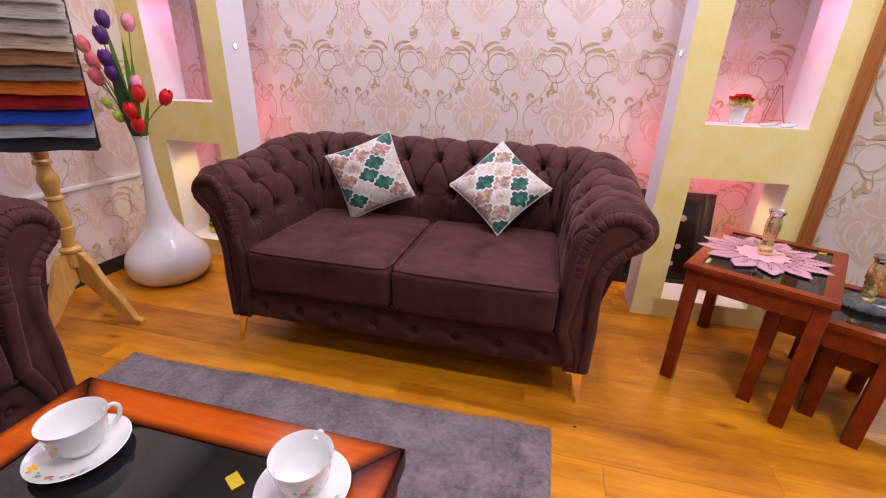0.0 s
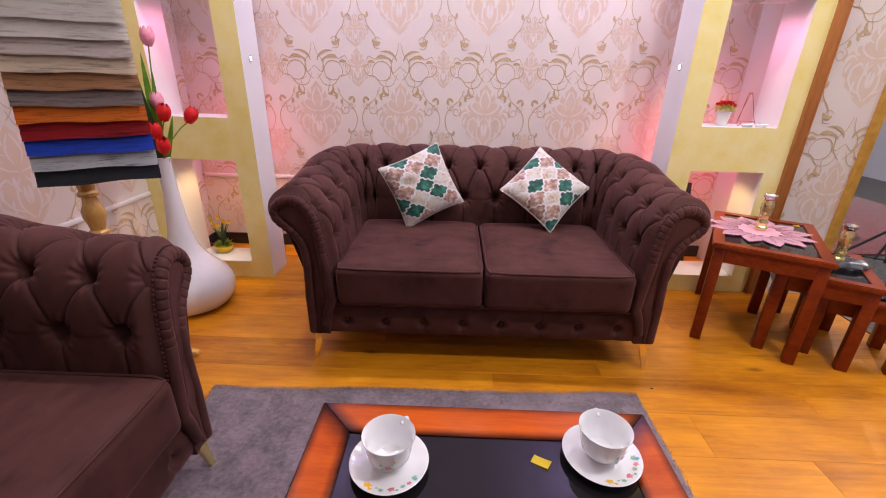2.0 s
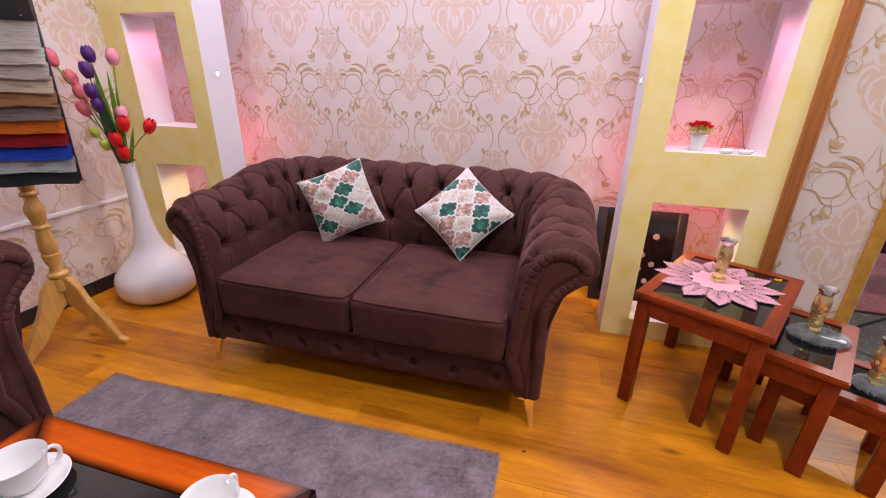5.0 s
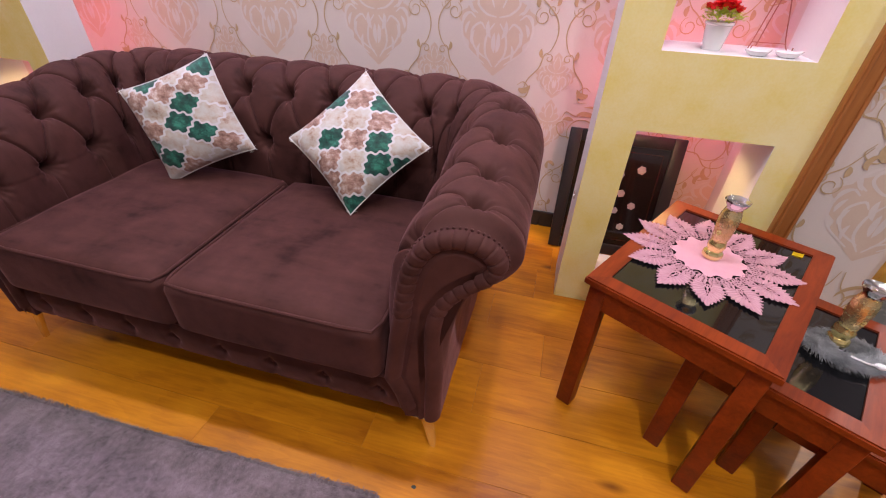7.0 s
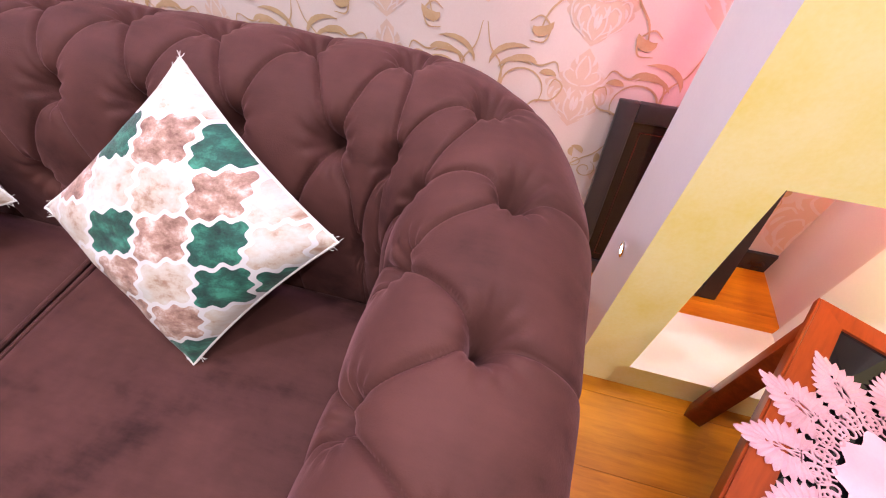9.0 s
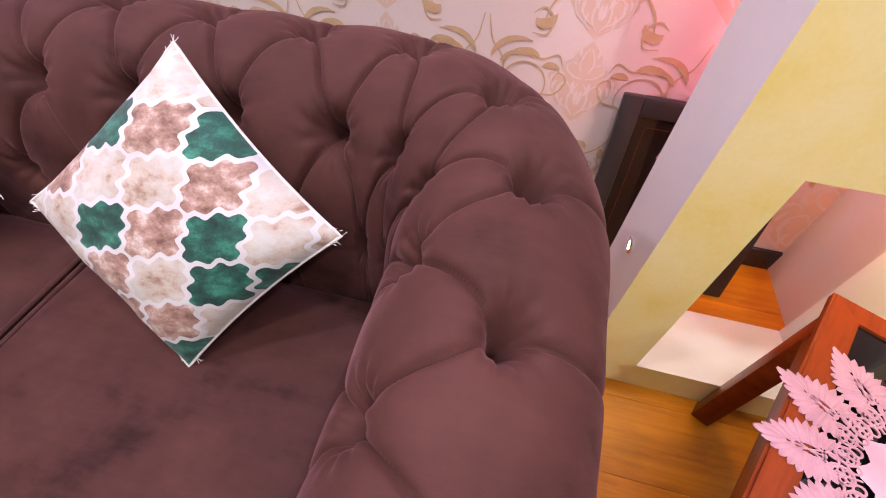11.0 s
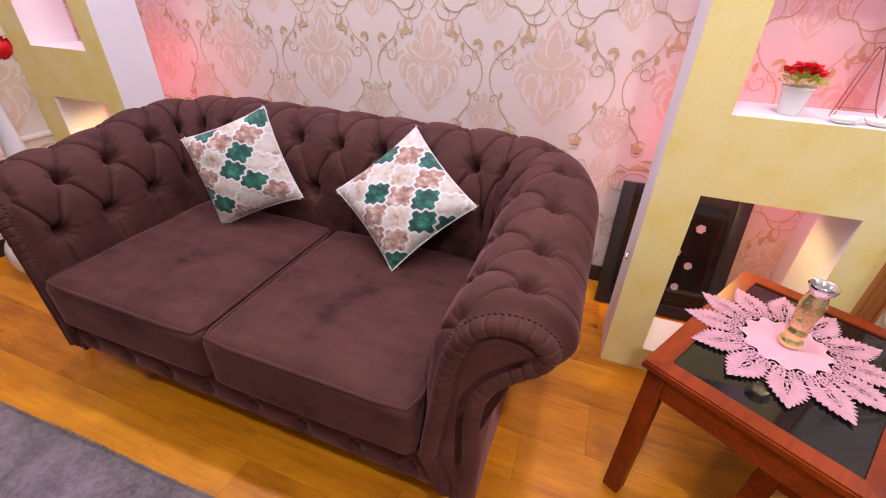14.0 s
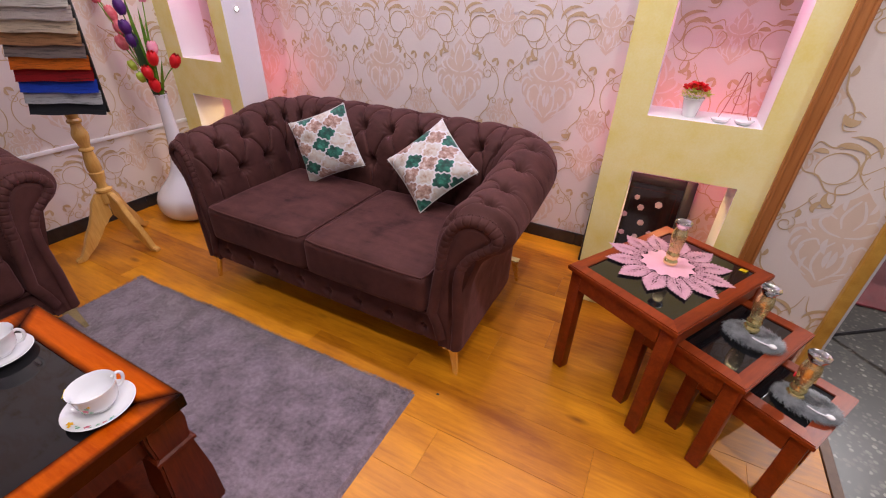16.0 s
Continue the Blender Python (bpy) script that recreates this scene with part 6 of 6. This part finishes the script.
    for k, (a, d, nm) in enumerate(cols):
        h, n = hts[k], 26
        rows = []
        for i in range(n + 1):
            x = -W - 0.002 + (2 * W + 0.004) * i / n
            row = []
            for j in range(7):
                t = j / 6
                sag = 0.002 * math.sin(5 * x / W + k) + 0.0015 * math.sin(13 * x + 2 * k)
                row.append((x + (0.0012 if i in (0, n) and j % 2 else 0), -0.004 - 0.013 * (1 - t) ** 1.4 + 0.004 * t, z - 0.006 * (1 - t) + (h + 0.004) * t + sag * (1 - t)))
            rows.append(row)
        bm = bmesh.new()
        grid(bm, rows)
        bmesh.ops.solidify(bm, geom=bm.faces[:], thickness=-0.0022)
        sw = part("swatch", bm, cloth("cloth_" + nm.replace("-", "_").replace(" ", "_"), a, d), ob, nm + " fabric swatch")
        sw.matrix_basis = base
        z += h
    hb = part("header", boxm(-W - 0.003, W + 0.003, -0.014, 0.01, z, z + 0.13, 0.002, 1), M_BLACK, ob, "black header card")
    hb.matrix_basis = base
    for i, w in enumerate((0.032, 0.009, 0.03, 0.032)):
        x0 = (-0.075, -0.034, -0.015, 0.024)[i]
        m = part("header_mark", boxm(x0, x0 + w, -0.0165, -0.0145, z + 0.04, z + 0.078), M_YELLOWTAG, hb, "plain yellow bar on the header")
    for sx in (-1, 1):
        bm = bmesh.new()
        ball(bm, (sx * (W - 0.03), -0.015, z + 0.014), 0.004, 8, 6)
        part("rivet", bm, M_CHROME, hb)
    return ob


swatch_stand()


# ---- niches ----
def red_pot_plant(x, y, z):
    ob = thing("potted_plant", "red artificial flowers in a small white pot", "potted plant", (x, y, z))
    bm = bmesh.new()
    lathe(bm, [(0.018, 0.0), (0.023, 0.0), (0.025, 0.004), (0.034, 0.062), (0.037, 0.064), (0.037, 0.07), (0.034, 0.07), (0.031, 0.058), (0.01, 0.056)], 32)
    part("pot", bm, M_CHINA, ob, "white tapered pot")
    rnd = random.Random(11)
    bm = bmesh.new()
    for _ in range(170):
        a, e = rnd.uniform(0, TAU), rnd.uniform(0.0, 1.3)
        r = rnd.uniform(0.03, 0.056)
        p = Vector((r * math.cos(a) * math.cos(e), r * math.sin(a) * math.cos(e), 0.072 + 0.7 * r * math.sin(e)))
        d = Vector((math.cos(a), math.sin(a), rnd.uniform(-0.2, 0.8))).normalized() * rnd.uniform(0.01, 0.016)
        leaf_mesh(bm, p, p + d, 0.0055, 0.002, None, 3)
    part("foliage", bm, M_LIMELEAF, ob, "lime green small leaves")
    bm = bmesh.new()
    for _ in range(150):
        a, r = rnd.uniform(0, TAU), 0.04 * math.sqrt(rnd.random())
        p = Vector((r * math.cos(a), r * math.sin(a), 0.098 + 0.018 * (1 - (r / 0.04) ** 2) + rnd.uniform(-0.004, 0.004)))
        d = Vector((rnd.gauss(0, 1), rnd.gauss(0, 1), rnd.uniform(0.1, 1.0))).normalized() * 0.011
        leaf_mesh(bm, p, p + d * 1.3, 0.0095, 0.002, None, 3)
    part("blossom", bm, M_RED, ob, "bright red blossom")


red_pot_plant(1.258, 0.835, 0.9285)


def yellow_pot_plant(x, y, z):
    ob = thing("potted_plant", "yellow artificial orchid in a low yellow bowl", "potted plant", (x, y, z))
    bm = bmesh.new()
    lathe(bm, [(0.02, 0.0), (0.03, 0.0), (0.048, 0.014), (0.054, 0.034), (0.05, 0.044), (0.046, 0.044), (0.046, 0.034), (0.01, 0.03)], 32)
    part("bowl", bm, M_POTYELLOW, ob, "glossy yellow bowl")
    rnd = random.Random(4)
    bm = bmesh.new()
    for _ in range(90):
        a, r = rnd.uniform(0, TAU), 0.048 * math.sqrt(rnd.random())
        p = Vector((r * math.cos(a), r * math.sin(a), 0.042 + rnd.uniform(0, 0.016)))
        leaf_mesh(bm, p, p + Vector((math.cos(a), math.sin(a), rnd.uniform(0, 1))).normalized() * 0.018, 0.007, 0.003, None, 3)
    part("foliage", bm, M_LEAF, ob)
    for k in range(9):
        a = TAU * k / 9 + 0.3
        bm = bmesh.new()
        leaf_mesh(bm, (0, 0, 0.04), (0.055 * math.cos(a), 0.04 * math.sin(a), 0.13 + 0.03 * (k % 3)), 0.008, 0.015, None, 7)
        part("leaf", bm, M_DARKLEAF, ob)
    for k, (dx, dy, h) in enumerate(((-0.05, 0.0, 0.2), (-0.01, 0.01, 0.215), (0.03, -0.01, 0.2), (-0.03, -0.02, 0.17), (0.0, -0.02, 0.18), (0.045, 0.02, 0.185))):
        bm = bmesh.new()
        tube(bm, curve_points([(0, 0, 0.04), (dx * 0.4, dy * 0.4, h * 0.6), (dx, dy, h)], 5), 0.0014, 5)
        st = part("stem", bm, M_LEAF, ob)
        bm = bmesh.new()
        for p in range(6):
            b = TAU * p / 6
            leaf_mesh(bm, (dx, dy, h), (dx + 0.016 * math.cos(b), dy - 0.006, h + 0.016 * math.sin(b)), 0.0065, 0.002, Vector((-math.sin(b), 0.2, math.cos(b))), 4)
        ball(bm, (dx, dy - 0.005, h), 0.0045, 8, 6)
        part("flower", bm, M_YELLOWPETAL, st)


yellow_pot_plant(-1.535, 0.875, 0.109)
single("niche_tray", boxm(NICHE_L[0] + 0.01, NICHE_L[1] - 0.005, FACE - 0.012, PIERBACK - 0.03, 0.1, 0.109, 0.003), M_WHITE, "thin white sill board in the niche", "sill board")


def dish(x, y, z, turn):
    bm = bmesh.new()
    lathe(bm, [(0.008, 0.0), (0.014, 0.0), (0.02, 0.004), (0.026, 0.012), (0.0265, 0.0135), (0.024, 0.012), (0.018, 0.006), (0.008, 0.004)], 28)
    for v in bm.verts:
        v.co.x *= 1.25
        v.co.z += 0.3 * max(0.0, v.co.x - 0.015)
    single("trinket_dish", bm, M_CHINA, "small white oval china dish in the niche", "dish", pose(x, y, z, 0, 0, turn), "trinket dishes")


dish(1.362, 0.79, 0.9282, 10)
dish(1.437, 0.795, 0.9282, -15)


def wire_easel(x, y, z):
    ob = thing("wire_easel", "thin bent wire display easel standing empty", "easel", (x, y, z))
    for sx in (-1, 1):
        bm = bmesh.new()
        tube(bm, curve_points([(sx * 0.012, 0.0, 0.15), (sx * 0.024, -0.008, 0.1), (sx * 0.04, -0.02, 0.03), (sx * 0.05, -0.034, 0.004), (sx * 0.052, -0.052, 0.003), (sx * 0.05, -0.06, 0.018)], 6), 0.0016, 6)
        part("front_leg", bm, M_WIRE, ob)
    bm = bmesh.new()
    tube(bm, curve_points([(-0.012, 0, 0.15), (-0.006, 0.0, 0.163), (0.0, 0, 0.158), (0.006, 0.0, 0.163), (0.012, 0, 0.15)], 5), 0.0016, 6)
    part("loop", bm, M_WIRE, ob)
    bm = bmesh.new()
    tube(bm, [(0, 0.002, 0.155), (0, 0.04, 0.06), (0, 0.06, 0.0016)], 0.0016, 6)
    part("back_leg", bm, M_WIRE, ob)
    bm = bmesh.new()
    tube(bm, [(-0.044, -0.024, 0.022), (0.044, -0.024, 0.022)], 0.0014, 6)
    part("crossbar", bm, M_WIRE, ob)


M_WIRE = simple("copper_wire", (0.35, 0.16, 0.12), (0.5, 0.26, 0.2), 0.3, 0.9, 40, 100, 0.0)
wire_easel(1.41, 0.9, 0.928)


def dark_panel():
    """Black framed panel with inlaid flowers, leaning on the back wall."""
    ob = thing("framed_panel", "black lacquered frame with inlaid pink flowers, leaning on the wall", "framed panel")
    lean = math.degrees(math.atan2(0.13, 0.52))
    ob.matrix_basis = pose(1.18, 1.12, 0.002, -lean, 0, 0)
    hx, h = 0.235, 0.545
    bm = bmesh.new()
    for a in ((-hx, -hx + 0.05, 0, h), (hx - 0.05, hx, 0, h), (-hx + 0.05, hx - 0.05, 0, 0.05), (-hx + 0.05, hx - 0.05, h - 0.05, h)):
        box(bm, a[0], a[1], -0.012, 0.012, a[2], a[3], 0.004)
    part("frame", bm, M_BLACK, ob)
    part("panel", boxm(-hx + 0.05, hx - 0.05, -0.002, 0.01, 0.05, h - 0.05), M_BLACKGLASS, ob)
    bm = bmesh.new()
    for a in ((-hx + 0.075, -hx + 0.077, 0.075, h - 0.075), (hx - 0.077, hx - 0.075, 0.075, h - 0.075), (-hx + 0.077, hx - 0.077, 0.075, 0.077), (-hx + 0.077, hx - 0.077, h - 0.077, h - 0.075)):
        box(bm, a[0], a[1], -0.0035, -0.0024, a[2], a[3])
    part("inlay_line", bm, M_MAHOGANY, ob, "thin brown inlaid line")
    for x, z, r in ((0.09, 0.4, 0.025), (0.01, 0.37, 0.023), (0.03, 0.29, 0.023), (-0.06, 0.32, 0.021), (0.02, 0.21, 0.02), (0.085, 0.24, 0.022), (-0.05, 0.22, 0.02), (0.06, 0.14, 0.021), (-0.02, 0.42, 0.019), (-0.09, 0.4, 0.02)):
        r *= 0.78
        bm = bmesh.new()
        for p in range(6):
            a = TAU * p / 6 + x * 9
            ball(bm, (x + 0.58 * r * math.cos(a), -0.004, z + 0.58 * r * math.sin(a)), 0.4 * r, 9, 6, (1, 0.25, 1))
        ball(bm, (x, -0.006, z), 0.26 * r, 8, 6, (1, 0.4, 1))
        part("inlaid_flower", bm, M_FLOWERPINK, ob, "pale pink inlaid flower")


M_BLACKGLASS = simple("black_lacquer", (0.006, 0.005, 0.005), (0.014, 0.011, 0.01), 0.12, 0, 8, 60, 0.0, 0.4, 0.04)
dark_panel()

# ---- the hall beyond ----
bm = boxm(2.08, 4.28, 1.4, 3.1, 0.0, 0.012, 0.004)
single("hall_carpet", bm, M_REDRUG, "dark red patterned carpet in the hall", "carpet")
board = thing("headboard", "dark mahogany headboard standing on the red carpet", "headboard", (3.02, 2.02, 0.012))
bm = boxm(-0.55, 0.16, -0.03, 0.03, 0.16, 0.95, 0.012, 3)
part("panel", bm, M_MAHOGANY, board)
for hxx in (-0.5, 0.085):
    part("leg", boxm(hxx - 0.035, hxx + 0.035, -0.025, 0.025, 0.0, 0.16, 0.004), M_MAHOGANY, board)


def light_stand(x, y):
    ob = thing("light_stand", "black metal tripod stand on the terrazzo", "tripod", (x, y, 0))
    bm = bmesh.new()
    tube(bm, [(0, 0, 0.12), (0, 0, 0.9)], 0.012, 10)
    part("lower_column", bm, M_BLACK, ob)
    bm = bmesh.new()
    tube(bm, [(0, 0, 0.88), (0, 0, 2.0)], 0.008, 10)
    part("upper_column", bm, M_BLACK, ob)
    for z in (0.36, 0.88):
        bm = bmesh.new()
        lathe(bm, [(0.012, z - 0.02), (0.022, z - 0.02), (0.022, z + 0.02), (0.012, z + 0.02)], 14)
        ball(bm, (-0.032, 0, z), 0.012, 8, 6)
        part("collar", bm, M_BLACK, ob)
    for a in (-70, 50, 170):
        ca, sa = math.cos(radians(a)), math.sin(radians(a))
        bm = bmesh.new()
        tube(bm, [(0.02 * ca, 0.02 * sa, 0.36), (0.44 * ca, 0.44 * sa, 0.008)], 0.008, 8)
        lg = part("leg", bm, M_BLACK, ob)
        bm = bmesh.new()
        tube(bm, [(0.012 * ca, 0.012 * sa, 0.14), (0.25 * ca, 0.25 * sa, 0.165)], 0.005, 6)
        part("brace", bm, M_BLACK, lg)


light_stand(2.56, 0.97)
bm = boxm(RIGHT + 0.06, HALL - 0.01, 4.46, 4.495, 1.62, HIGH - 0.002)
structure("upper_band_hall", bm, M_WHITE, "white upper band of the hall's end wall", "wall")
bm = bmesh.new()
ball(bm, (0, 0, 0), 0.006, 8, 5, (1.2, 0.8, 0.3))
single("floor_speck", bm, M_BLACK, "small dark chip lying on the laminate", "debris", pose(0.685, -0.122, 0.0016))

# ---- laminate floor ----
floor = tagged(link("floor", boxm(LEFT, RIGHT - 0.004, FRONT, BACK, -0.012, -0.0035), M_BLACK, False), "warm oak laminate floor laid in long planks", "floor", kind="structure")
PL, PW = 1.21, 0.193
plank_mesh = None
y = BACK
rng = random.Random(5)
while y > FRONT + 0.01:
    y0 = max(y - PW, FRONT)
    x = LEFT - rng.uniform(0.05, 1.1)
    while x < RIGHT - 0.004:
        a, b = max(x, LEFT), min(x + PL, RIGHT - 0.005)
        if b - a > 0.01:
            full = b - a > PL - 0.001 and y - y0 > PW - 0.001
            if full and plank_mesh is not None:
                shared("plank", plank_mesh, floor, Matrix.Translation((a, y, 0)))
            else:
                pl = part("plank", boxm(0.0002, b - a - 0.0002, y0 - y + 0.0002, -0.0002, -0.0034, 0.0, 0.0007, 1), M_PLANK, floor, smooth=False)
                pl.matrix_basis = Matrix.Translation((a, y, 0))
                if full:
                    plank_mesh = pl
        x += PL
    y -= PW
